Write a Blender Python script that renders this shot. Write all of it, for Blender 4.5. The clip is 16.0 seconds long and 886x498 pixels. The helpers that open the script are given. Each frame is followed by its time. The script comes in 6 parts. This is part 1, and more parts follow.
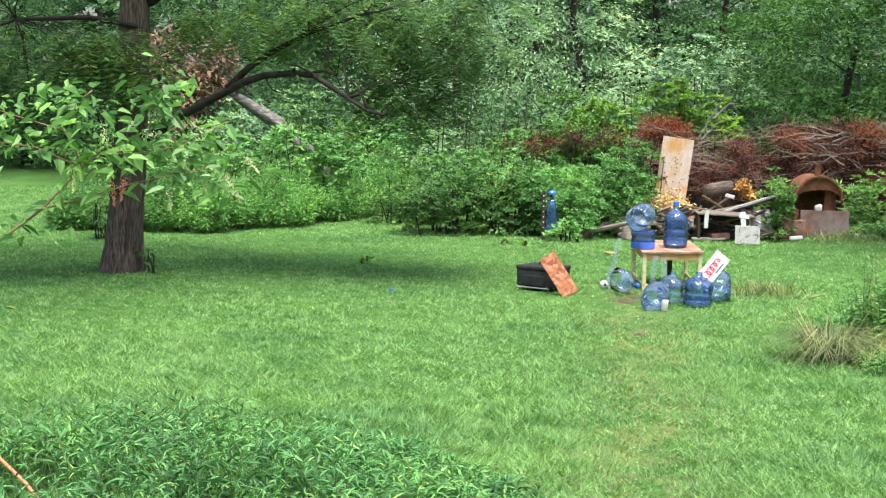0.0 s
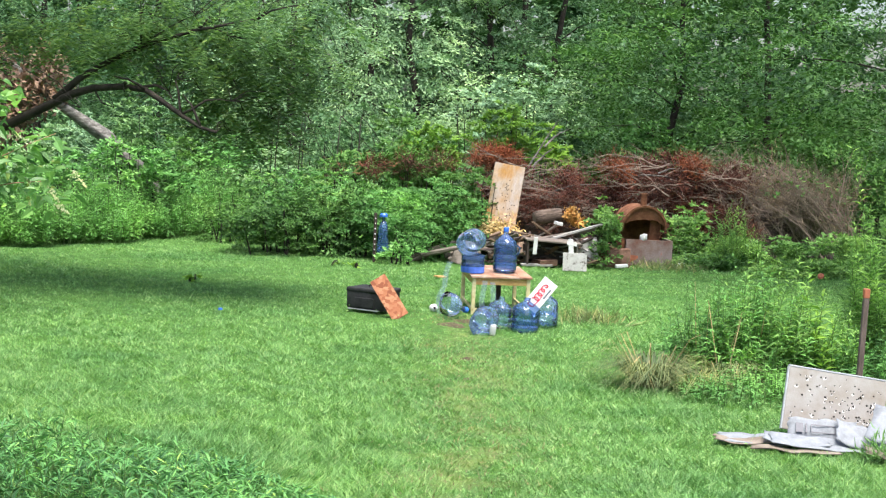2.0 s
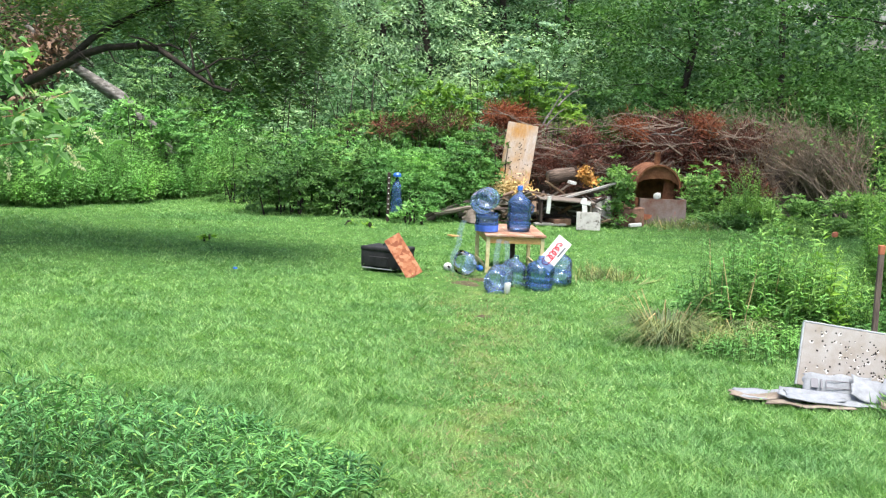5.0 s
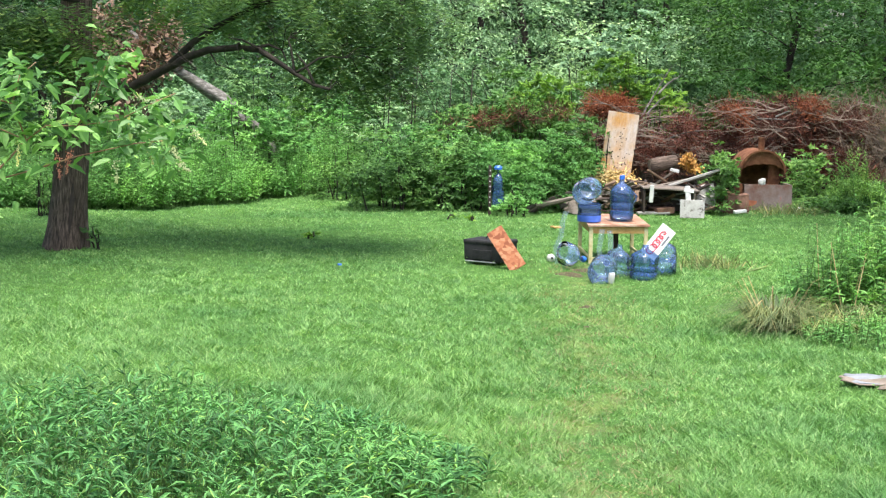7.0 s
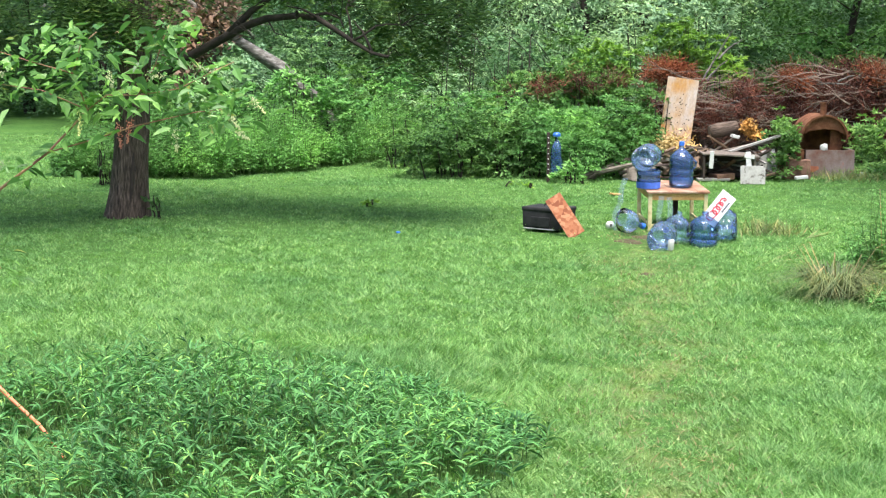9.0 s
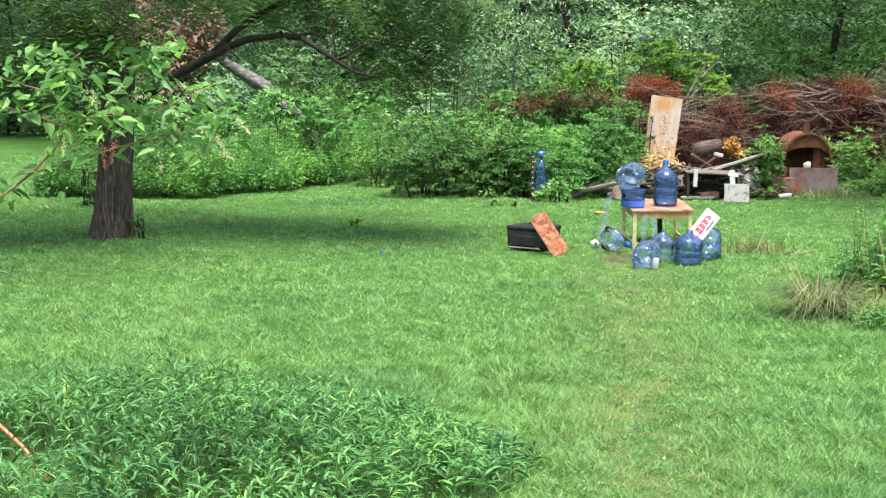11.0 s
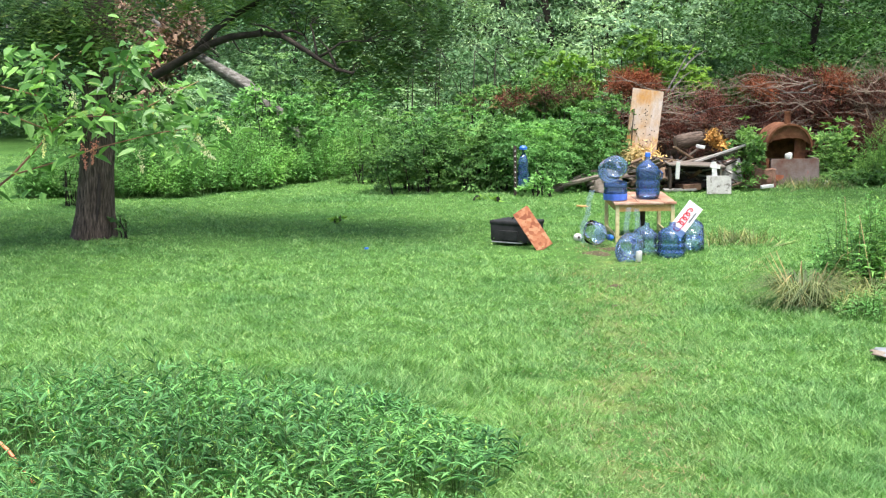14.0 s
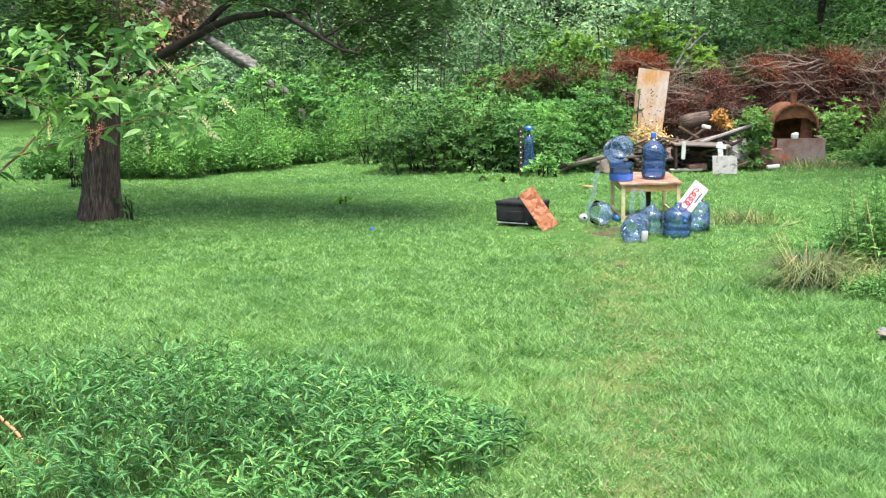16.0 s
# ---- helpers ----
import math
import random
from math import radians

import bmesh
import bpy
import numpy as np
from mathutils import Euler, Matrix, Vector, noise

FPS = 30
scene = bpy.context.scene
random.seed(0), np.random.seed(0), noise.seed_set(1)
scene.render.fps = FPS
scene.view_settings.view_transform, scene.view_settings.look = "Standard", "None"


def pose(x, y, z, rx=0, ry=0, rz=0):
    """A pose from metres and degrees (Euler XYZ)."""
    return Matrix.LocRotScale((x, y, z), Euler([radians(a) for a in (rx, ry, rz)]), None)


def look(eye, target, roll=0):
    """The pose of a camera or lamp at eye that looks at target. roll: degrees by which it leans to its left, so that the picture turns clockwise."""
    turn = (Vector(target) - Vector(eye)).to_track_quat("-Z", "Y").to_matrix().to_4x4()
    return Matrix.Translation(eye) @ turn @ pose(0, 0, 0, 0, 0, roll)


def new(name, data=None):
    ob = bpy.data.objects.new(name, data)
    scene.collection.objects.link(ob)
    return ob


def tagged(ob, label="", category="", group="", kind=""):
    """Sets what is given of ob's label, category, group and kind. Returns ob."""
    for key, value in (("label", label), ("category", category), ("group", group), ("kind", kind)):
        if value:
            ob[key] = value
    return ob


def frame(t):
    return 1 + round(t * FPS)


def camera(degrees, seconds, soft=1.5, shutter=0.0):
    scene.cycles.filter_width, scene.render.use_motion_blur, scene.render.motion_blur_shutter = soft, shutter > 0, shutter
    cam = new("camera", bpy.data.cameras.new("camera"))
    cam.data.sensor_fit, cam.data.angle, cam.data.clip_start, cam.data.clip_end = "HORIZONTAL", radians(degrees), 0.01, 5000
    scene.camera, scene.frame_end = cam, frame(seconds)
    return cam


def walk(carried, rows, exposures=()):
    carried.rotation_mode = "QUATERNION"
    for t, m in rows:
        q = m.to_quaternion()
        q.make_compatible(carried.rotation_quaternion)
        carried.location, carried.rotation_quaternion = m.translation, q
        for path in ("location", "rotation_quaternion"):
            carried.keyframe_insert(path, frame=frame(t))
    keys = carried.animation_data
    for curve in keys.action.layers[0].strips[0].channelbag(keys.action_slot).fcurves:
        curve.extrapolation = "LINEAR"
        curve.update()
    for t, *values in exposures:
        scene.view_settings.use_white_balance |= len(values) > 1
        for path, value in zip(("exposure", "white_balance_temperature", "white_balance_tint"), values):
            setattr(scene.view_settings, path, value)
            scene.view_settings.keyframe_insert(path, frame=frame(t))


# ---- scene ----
cam = camera(33.56, 16.0, soft=1.25, shutter=0.0)
PATH = [
    (0, pose(0.0248, 0.0037, 2.2310, 83.774, -0.565, -0.067)),
    (0.5, pose(0.0289, 0.0021, 2.2302, 84.688, -0.170, -2.489)),
    (1, pose(0.0270, 0.0019, 2.2281, 84.384, -0.566, -3.306)),
    (1.5, pose(0.0269, 0.0100, 2.2324, 84.583, -1.652, -5.356)),
    (2, pose(0.0212, 0.0158, 2.2323, 84.796, -2.585, -6.499)),
    (2.5, pose(0.0176, 0.0228, 2.2337, 84.915, -3.032, -7.208)),
    (3, pose(0.0154, 0.0243, 2.2343, 85.009, -3.095, -7.379)),
    (3.2, pose(0.0131, 0.0181, 2.2308, 84.986, -3.170, -7.478)),
    (5.3, pose(-0.0064, 0.0014, 2.1919, 83.114, -1.865, -5.239)),
    (5.5, pose(-0.0080, 0.0009, 2.1889, 83.079, -1.556, -4.414)),
    (6, pose(-0.0033, 0.0047, 2.1932, 83.140, -0.875, -2.954)),
    (6.5, pose(0.0026, -0.0010, 2.1927, 83.337, -0.564, -2.989)),
    (7, pose(0.0012, -0.0034, 2.1922, 82.934, -0.490, -2.228)),
    (7.5, pose(0.0007, -0.0066, 2.1908, 82.472, -0.168, -1.433)),
    (8, pose(-0.0005, -0.0044, 2.1907, 82.153, 0.014, -0.768)),
    (8.5, pose(-0.0006, -0.0019, 2.1901, 81.851, 0.039, -0.271)),
    (9, pose(0.0000, 0.0000, 2.1900, 81.662, 0.000, 0.000)),
    (9.5, pose(-0.0021, 0.0029, 2.1888, 81.526, -0.126, 0.182)),
    (9.7, pose(-0.0012, 0.0043, 2.1894, 81.440, -0.152, 0.248)),
    (11.8, pose(-0.0032, 0.0029, 2.1978, 82.835, 0.745, -1.630)),
    (12, pose(-0.0014, 0.0032, 2.1983, 82.583, 0.874, -1.818)),
    (12.5, pose(0.0006, 0.0003, 2.1990, 82.420, 0.718, -1.951)),
    (13, pose(0.0003, -0.0070, 2.1993, 82.317, 0.874, -1.370)),
    (13.5, pose(0.0041, -0.0011, 2.1986, 82.138, 1.106, -0.851)),
    (14, pose(0.0053, 0.0029, 2.1987, 82.205, 0.863, -1.343)),
    (14.5, pose(0.0042, 0.0035, 2.1987, 81.957, 0.773, -1.471)),
    (15, pose(0.0036, 0.0020, 2.1987, 81.734, 0.853, -1.315)),
    (15.5, pose(0.0068, -0.0002, 2.1997, 81.607, 0.974, -1.175)),
    (16, pose(0.0057, 0.0032, 2.1988, 81.449, 0.965, -1.135)),
]
EXPOSURES = [(0.0, 1.4), (16.0, 1.4)]
walk(cam, PATH, EXPOSURES)

# ---- world, sun ----
SUN_EL, SUN_AZ = 73.0, 165.0      # a veiled sun, high behind the viewer
world = bpy.data.worlds.new("sky_world")
scene.world = world
world.use_nodes = True
wn = world.node_tree.nodes
sky = wn.new("ShaderNodeTexSky")
sky.sky_type = "NISHITA"
sky.sun_disc = False
sky.sun_elevation = radians(SUN_EL)
sky.sun_rotation = radians(SUN_AZ)
sky.air_density, sky.dust_density, sky.ozone_density = 1.0, 4.0, 1.0
world.node_tree.links.new(sky.outputs[0], wn["Background"].inputs[0])
wn["Background"].inputs[1].default_value = 0.125
sun = new("sun", bpy.data.lights.new("sun", "SUN"))
sun.data.energy, sun.data.angle, sun.data.color = 3.0, radians(34.0), (1.0, 0.97, 0.92)
_e, _a = radians(SUN_EL), radians(SUN_AZ)
sun.matrix_world = look((0, 0, 30), Vector((0, 0, 30)) - Vector((math.sin(_a) * math.cos(_e), math.cos(_a) * math.cos(_e), math.sin(_e))))


# ---- materials ----
def nodes_of(name, rough=0.6, spec=0.3, metal=0.0):
    m = bpy.data.materials.new(name)
    m.use_nodes = True
    nt = m.node_tree
    b = nt.nodes["Principled BSDF"]
    b.inputs["Roughness"].default_value = rough
    b.inputs["Specular IOR Level"].default_value = spec
    b.inputs["Metallic"].default_value = metal
    return m, nt, b


def ramp(nt, fac, stops):
    r = nt.nodes.new("ShaderNodeValToRGB")
    while len(r.color_ramp.elements) < len(stops):
        r.color_ramp.elements.new(0.5)
    for e, (p, c) in zip(r.color_ramp.elements, stops):
        e.position, e.color = p, (*c, 1)
    nt.links.new(fac, r.inputs[0])
    return r.outputs[0]


def noise_of(nt, scale, detail=4, rough=0.6, vec=None, stretch=None):
    n = nt.nodes.new("ShaderNodeTexNoise")
    n.inputs["Scale"].default_value, n.inputs["Detail"].default_value, n.inputs["Roughness"].default_value = scale, detail, rough
    if vec is None:
        vec = nt.nodes.new("ShaderNodeTexCoord").outputs["Object"]
    if stretch:
        mp = nt.nodes.new("ShaderNodeMapping")
        mp.inputs["Scale"].default_value = stretch
        nt.links.new(vec, mp.inputs[0])
        vec = mp.outputs[0]
    nt.links.new(vec, n.inputs["Vector"])
    return n.outputs["Fac"]


def mix(nt, fac, a, b, mode="MIX"):
    n = nt.nodes.new("ShaderNodeMix")
    n.data_type, n.blend_type = "RGBA", mode
    for sock, v in ((n.inputs[0], fac), (n.inputs[6], a), (n.inputs[7], b)):
        if isinstance(v, (int, float)):
            sock.default_value = v
        elif isinstance(v, tuple):
            sock.default_value = (*v, 1)
        else:
            nt.links.new(v, sock)
    return n.outputs[2]


def bump(nt, b, height, dist, strength=0.6):
    n = nt.nodes.new("ShaderNodeBump")
    n.inputs["Distance"].default_value, n.inputs["Strength"].default_value = dist, strength
    nt.links.new(height, n.inputs["Height"])
    nt.links.new(n.outputs[0], b.inputs["Normal"])


def world_pos(nt):
    return nt.nodes.new("ShaderNodeNewGeometry").outputs["Position"]


def leafy(name, dark, light, glow=0.3, rough=0.5, patch=0.6, odd=None, spec=0.35):
    """Foliage: each leaf its own tone, slow drifts between plants that also paint lit and dark masses, some light let
    through.
    """
    m, nt, b = nodes_of(name, rough, spec)
    geo = nt.nodes.new("ShaderNodeNewGeometry")
    stops = [(0.0, dark), (0.75, light)] + ([(0.93, light), (1.0, odd)] if odd else [])
    col = ramp(nt, geo.outputs["Random Per Island"], stops)
    big = noise_of(nt, patch, 3, 0.5, geo.outputs["Position"])
    tone = ramp(nt, big, [(0.32, (0.5, 0.58, 0.55)), (0.5, (0.95, 0.97, 0.95)), (0.68, (1.35, 1.25, 1.05))])
    col = mix(nt, 1.0, col, tone, "MULTIPLY")
    info = nt.nodes.new("ShaderNodeObjectInfo")
    col = mix(nt, 1.0, col, ramp(nt, info.outputs["Random"], [(0.0, (0.64, 0.70, 0.68)), (0.5, (1.0, 1.0, 1.0)), (1.0, (1.36, 1.28, 1.15))]), "MULTIPLY")
    nt.links.new(col, b.inputs["Base Color"])
    tr = nt.nodes.new("ShaderNodeBsdfTranslucent")
    nt.links.new(mix(nt, 1.0, col, (1.1, 1.2, 0.85), "MULTIPLY"), tr.inputs[0])
    mx = nt.nodes.new("ShaderNodeMixShader")
    mx.inputs[0].default_value = glow
    nt.links.new(b.outputs[0], mx.inputs[1])
    nt.links.new(tr.outputs[0], mx.inputs[2])
    nt.links.new(mx.outputs[0], nt.nodes["Material Output"].inputs[0])
    return m


def blotchy(name, stops, scale=6.0, rough=0.7, relief=0.004, grain=60.0, stretch=None, spec=0.3, metal=0.0, fine=0.35):
    """A surface of several tones at two scales, with fine relief."""
    m, nt, b = nodes_of(name, rough, spec, metal)
    big = noise_of(nt, scale, 5, 0.62, None, stretch)
    small = noise_of(nt, grain, 4, 0.6, None, stretch)
    col = ramp(nt, big, stops)
    col = mix(nt, fine, col, ramp(nt, small, [(0.3, (0.45, 0.45, 0.45)), (0.7, (1.35, 1.35, 1.35))]), "MULTIPLY")
    nt.links.new(col, b.inputs["Base Color"])
    bump(nt, b, small, relief)
    return m


def lawn_colour(nt, geo, base):
    """Drier, paler turf along the trodden way to the table and in drifting patches."""
    pos = geo.outputs["Position"]
    sep = nt.nodes.new("ShaderNodeSeparateXYZ")
    nt.links.new(pos, sep.inputs[0])

    def math_node(op, a, b_):
        n = nt.nodes.new("ShaderNodeMath")
        n.operation = op
        for s, v in zip(n.inputs, (a, b_)):
            if isinstance(v, (int, float)):
                s.default_value = v
            else:
                nt.links.new(v, s)
        return n.outputs[0]
    line = math_node("SUBTRACT", sep.outputs[0], math_node("ADD", math_node("MULTIPLY", sep.outputs[1], 0.125), 0.2))
    near = math_node("SUBTRACT", 1.0, math_node("DIVIDE", math_node("ABSOLUTE", line, 0), 0.75))
    near = math_node("MAXIMUM", near, 0.0)
    ends = math_node("LESS_THAN", sep.outputs[1], 15.5)
    n1 = noise_of(nt, 2.2, 6, 0.7, pos)
    patch = ramp(nt, n1, [(0.46, (0, 0, 0)), (0.64, (1, 1, 1))])
    fac = math_node("MULTIPLY", math_node("MULTIPLY", near, ends), patch)
    col = mix(nt, math_node("MULTIPLY", fac, 0.6), base, (0.24, 0.27, 0.10))
    col = mix(nt, 1.0, col, ramp(nt, noise_of(nt, 6.5, 4, 0.6, pos), [(0.36, (0.74, 0.80, 0.80)), (0.5, (0.97, 0.97, 0.96)), (0.66, (1.10, 1.10, 1.08))]), "MULTIPLY")
    n2 = noise_of(nt, 0.9, 6, 0.68, pos, (0.6, 1.0, 1.0))
    return mix(nt, 1.0, col, ramp(nt, n2, [(0.33, (0.68, 0.80, 0.80)), (0.5, (1.0, 1.0, 1.0)), (0.68, (1.12, 1.12, 1.06))]), "MULTIPLY")


def turf(name, dark, light, glow):
    m, nt, b = nodes_of(name, 0.55, 0.3)
    geo = nt.nodes.new("ShaderNodeNewGeometry")
    col = lawn_colour(nt, geo, ramp(nt, geo.outputs["Random Per Island"], [(0.0, dark), (0.8, light), (1.0, (light[0] * 1.6, light[1] * 1.2, light[2] * 1.5))]))
    nt.links.new(col, b.inputs["Base Color"])
    tr = nt.nodes.new("ShaderNodeBsdfTranslucent")
    nt.links.new(mix(nt, 1.0, col, (1.15, 1.2, 0.8), "MULTIPLY"), tr.inputs[0])
    mx = nt.nodes.new("ShaderNodeMixShader")
    mx.inputs[0].default_value = glow
    nt.links.new(b.outputs[0], mx.inputs[1])
    nt.links.new(tr.outputs[0], mx.inputs[2])
    nt.links.new(mx.outputs[0], nt.nodes["Material Output"].inputs[0])
    return m


def soil():
    m, nt, b = nodes_of("turf_soil", 0.9, 0.1)
    geo = nt.nodes.new("ShaderNodeNewGeometry")
    fine = noise_of(nt, 34.0, 6, 0.7, geo.outputs["Position"])
    base = ramp(nt, fine, [(0.3, (0.035, 0.085, 0.018)), (0.55, (0.075, 0.165, 0.038)), (0.75, (0.12, 0.23, 0.06))])
    nt.links.new(lawn_colour(nt, geo, base), b.inputs["Base Color"])
    bump(nt, b, fine, 0.03, 0.8)
    return m


def plastic_film(name, tint, body, cover):
    """Thin tinted clear plastic: mostly see-through, with a skin of gloss."""
    m, nt, b = nodes_of(name, 0.09, 0.8)
    b.inputs["Base Color"].default_value = (*body, 1)
    n = noise_of(nt, 9.0, 3, 0.5)
    bump(nt, b, n, 0.01, 0.5)
    tp = nt.nodes.new("ShaderNodeBsdfTransparent")
    tp.inputs[0].default_value = (*tint, 1)
    mx = nt.nodes.new("ShaderNodeMixShader")
    fr = nt.nodes.new("ShaderNodeMapRange")
    fr.inputs["To Min"].default_value, fr.inputs["To Max"].default_value = max(0.0, cover - 0.15), cover + 0.15
    nt.links.new(n, fr.inputs[0])
    nt.links.new(fr.outputs[0], mx.inputs[0])
    nt.links.new(tp.outputs[0], mx.inputs[1])
    nt.links.new(b.outputs[0], mx.inputs[2])
    gl = nt.nodes.new("ShaderNodeBsdfGlossy")
    gl.inputs["Roughness"].default_value = 0.06
    lw = nt.nodes.new("ShaderNodeLayerWeight")
    lw.inputs["Blend"].default_value = 0.28
    m2 = nt.nodes.new("ShaderNodeMixShader")
    nt.links.new(lw.outputs["Fresnel"], m2.inputs[0])
    nt.links.new(mx.outputs[0], m2.inputs[1])
    nt.links.new(gl.outputs[0], m2.inputs[2])
    nt.links.new(m2.outputs[0], nt.nodes["Material Output"].inputs[0])
    return m


def plain(name, col, rough=0.5, spec=0.4, vary=0.25, scale=12.0):
    d, l = tuple(c * (1 - vary) for c in col), tuple(min(1, c * (1 + vary)) for c in col)
    return blotchy(name, [(0.35, d), (0.65, l)], scale, rough, 0.001, 80, spec=spec, fine=0.15)


def wood(name, dark, light, rough=0.7, along=(1.0, 9.0, 9.0)):
    return blotchy(name, [(0.28, dark), (0.5, tuple((a + c) / 2 for a, c in zip(dark, light))), (0.72, light)], 4.0, rough, 0.002, 30, along)


def strand_board():
    m, nt, b = nodes_of("strand_board", 0.75, 0.25)
    v = nt.nodes.new("ShaderNodeTexVoronoi")
    v.inputs["Scale"].default_value = 28.0
    mp = nt.nodes.new("ShaderNodeMapping")
    mp.inputs["Scale"].default_value = (1.0, 0.35, 1.0)
    nt.links.new(nt.nodes.new("ShaderNodeTexCoord").outputs["Object"], mp.inputs[0])
    nt.links.new(mp.outputs[0], v.inputs["Vector"])
    bw = nt.nodes.new("ShaderNodeRGBToBW")
    nt.links.new(v.outputs["Color"], bw.inputs[0])
    nt.links.new(ramp(nt, bw.outputs[0], [(0.2, (0.22, 0.07, 0.035)), (0.5, (0.33, 0.12, 0.06)), (0.8, (0.42, 0.20, 0.11))]), b.inputs["Base Color"])
    bump(nt, b, bw.outputs[0], 0.003)
    return m


M = {}
M["soil"] = soil()
M["grass"] = turf("grass_blades", (0.095, 0.205, 0.055), (0.22, 0.41, 0.135), 0.38)
M["hedge"] = leafy("hedge_leaves", (0.045, 0.115, 0.036), (0.135, 0.275, 0.075), 0.28, 0.5, 0.9, spec=0.2)
M["hedge_tall"] = leafy("tall_herb_leaves", (0.085, 0.21, 0.06), (0.205, 0.44, 0.135), 0.3, 0.5, 0.9, spec=0.18)
M["bush_bright"] = leafy("bright_shrub_leaves", (0.110, 0.242, 0.033), (0.242, 0.418, 0.066), 0.4, 0.5, 0.8)
M["wood_leaf"] = leafy("woodland_leaves", (0.072, 0.165, 0.076), (0.127, 0.240, 0.111), 0.22, 0.5, 0.55, spec=0.15)
# grey-green leaf colour paled to stand for haze over the middle trees
M["wood_leaf_hazy"] = leafy("haze_paled_woodland_leaves", (0.16, 0.29, 0.17), (0.28, 0.43, 0.25), 0.22, 0.5, 0.55, spec=0.15)
M["wood_leaf_fresh"] = leafy("fresh_woodland_leaves", (0.055, 0.150, 0.036), (0.115, 0.235, 0.060), 0.25, 0.5, 0.55, spec=0.15)
# deep green leaves, also darkened to stand for shade inside the wood
M["wood_leaf_dark_shade"] = leafy("deep_green_shade_toned_leaves", (0.028, 0.072, 0.026), (0.072, 0.15, 0.05), 0.2, 0.5, 0.55, spec=0.15)
M["walnut_leaf"] = leafy("pinnate_leaves", (0.05, 0.12, 0.035), (0.145, 0.255, 0.075), 0.45, 0.5, 0.5, (0.24, 0.31, 0.08))
M["poke_leaf"] = leafy("pokeweed_leaves", (0.07, 0.19, 0.045), (0.23, 0.43, 0.13), 0.35, 0.4, 2.0, (0.483, 0.483, 0.115))
M["weed_leaf"] = leafy("lance_weed_leaves", (0.019, 0.075, 0.026), (0.108, 0.28, 0.096), 0.22, 0.5, 1.6, (0.28, 0.46, 0.11), spec=0.2)
M["goldenrod"] = leafy("goldenrod_leaves", (0.075, 0.18, 0.05), (0.21, 0.38, 0.11), 0.35, 0.55, 1.5, spec=0.2)
M["orange_leaf"] = leafy("dry_orange_leaves", (0.26, 0.13, 0.035), (0.50, 0.29, 0.09), 0.1, 0.8, 2.0)
M["dead_leaf"] = leafy("dead_brown_leaves", (0.095, 0.06, 0.048), (0.21, 0.145, 0.12), 0.2, 0.8, 1.0)
M["needle_red"] = leafy("dead_cedar_needles", (0.028, 0.010, 0.008), (0.095, 0.032, 0.022), 0.10, 0.85, 1.6, (0.20, 0.09, 0.055))
M["needle_rust"] = leafy("bright_rust_needles", (0.17, 0.042, 0.016), (0.34, 0.095, 0.040), 0.12, 0.85, 1.6)
M["needle_grey"] = leafy("grey_brown_twiglets", (0.13, 0.088, 0.062), (0.33, 0.245, 0.18), 0.1, 0.85, 1.2)
M["straw"] = leafy("dry_straw", (0.17, 0.125, 0.055), (0.34, 0.27, 0.14), 0.2, 0.7, 2.0)
M["clump_blade"] = leafy("coarse_grass_blades", (0.09, 0.14, 0.05), (0.26, 0.29, 0.13), 0.25, 0.6, 3.0, (0.48, 0.36, 0.17))
M["flower"] = leafy("cream_flower_buds", (0.45, 0.48, 0.25), (0.75, 0.74, 0.5), 0.2, 0.6, 3.0)
M["berry"] = leafy("reddish_fruit_spikes", (0.40, 0.12, 0.10), (0.55, 0.25, 0.18), 0.2, 0.5, 3.0)
M["bark"] = blotchy("furrowed_bark", [(0.3, (0.035, 0.025, 0.02)), (0.5, (0.10, 0.072, 0.056)), (0.72, (0.20, 0.15, 0.12))], 11, 0.9, 0.03, 22, (4, 4, 0.4), fine=0.75)
# limb bark with the crown's shade put into its near-black colour
M["bark_dark"] = blotchy("shade_dark_limb_bark", [(0.3, (0.014, 0.011, 0.009)), (0.7, (0.042, 0.034, 0.027))], 9, 0.9, 0.01, 40)
M["bark_grey"] = blotchy("bleached_dead_wood", [(0.3, (0.05, 0.046, 0.04)), (0.5, (0.12, 0.112, 0.10)), (0.7, (0.26, 0.25, 0.23))], 7, 0.9, 0.015, 30, (1, 1, 3), fine=0.6)
M["twig"] = blotchy("grey_dead_twigs", [(0.3, (0.10, 0.075, 0.06)), (0.7, (0.30, 0.235, 0.19))], 5, 0.85, 0.003, 60)
M["stem_pink"] = blotchy("pink_pokeweed_stem", [(0.35, (0.26, 0.10, 0.08)), (0.65, (0.36, 0.24, 0.12))], 4, 0.45, 0.001, 60)
M["stem_red"] = plain("red_orange_stem", (0.62, 0.20, 0.10), 0.5)
M["stem_green"] = plain("green_stem", (0.10, 0.18, 0.05), 0.6)
M["stem_tan"] = plain("dry_tan_stem", (0.46, 0.36, 0.18), 0.8)
M["paint_cream"] = blotchy("chipped_cream_paint", [(0.3, (0.30, 0.20, 0.09)), (0.45, (0.58, 0.50, 0.26)), (0.7, (0.66, 0.60, 0.38))], 14, 0.6, 0.002, 70)
M["table_top"] = blotchy("weathered_table_boards", [(0.3, (0.20, 0.085, 0.05)), (0.5, (0.36, 0.20, 0.13)), (0.7, (0.46, 0.34, 0.26))], 7, 0.5, 0.002, 45)
M["apron"] = blotchy("orange_pine_apron", [(0.3, (0.36, 0.19, 0.06)), (0.7, (0.56, 0.36, 0.14))], 9, 0.6, 0.002, 50)
M["leg_shade_dark"] = plain("dark_stain_and_shade", (0.045, 0.03, 0.025), 0.7)
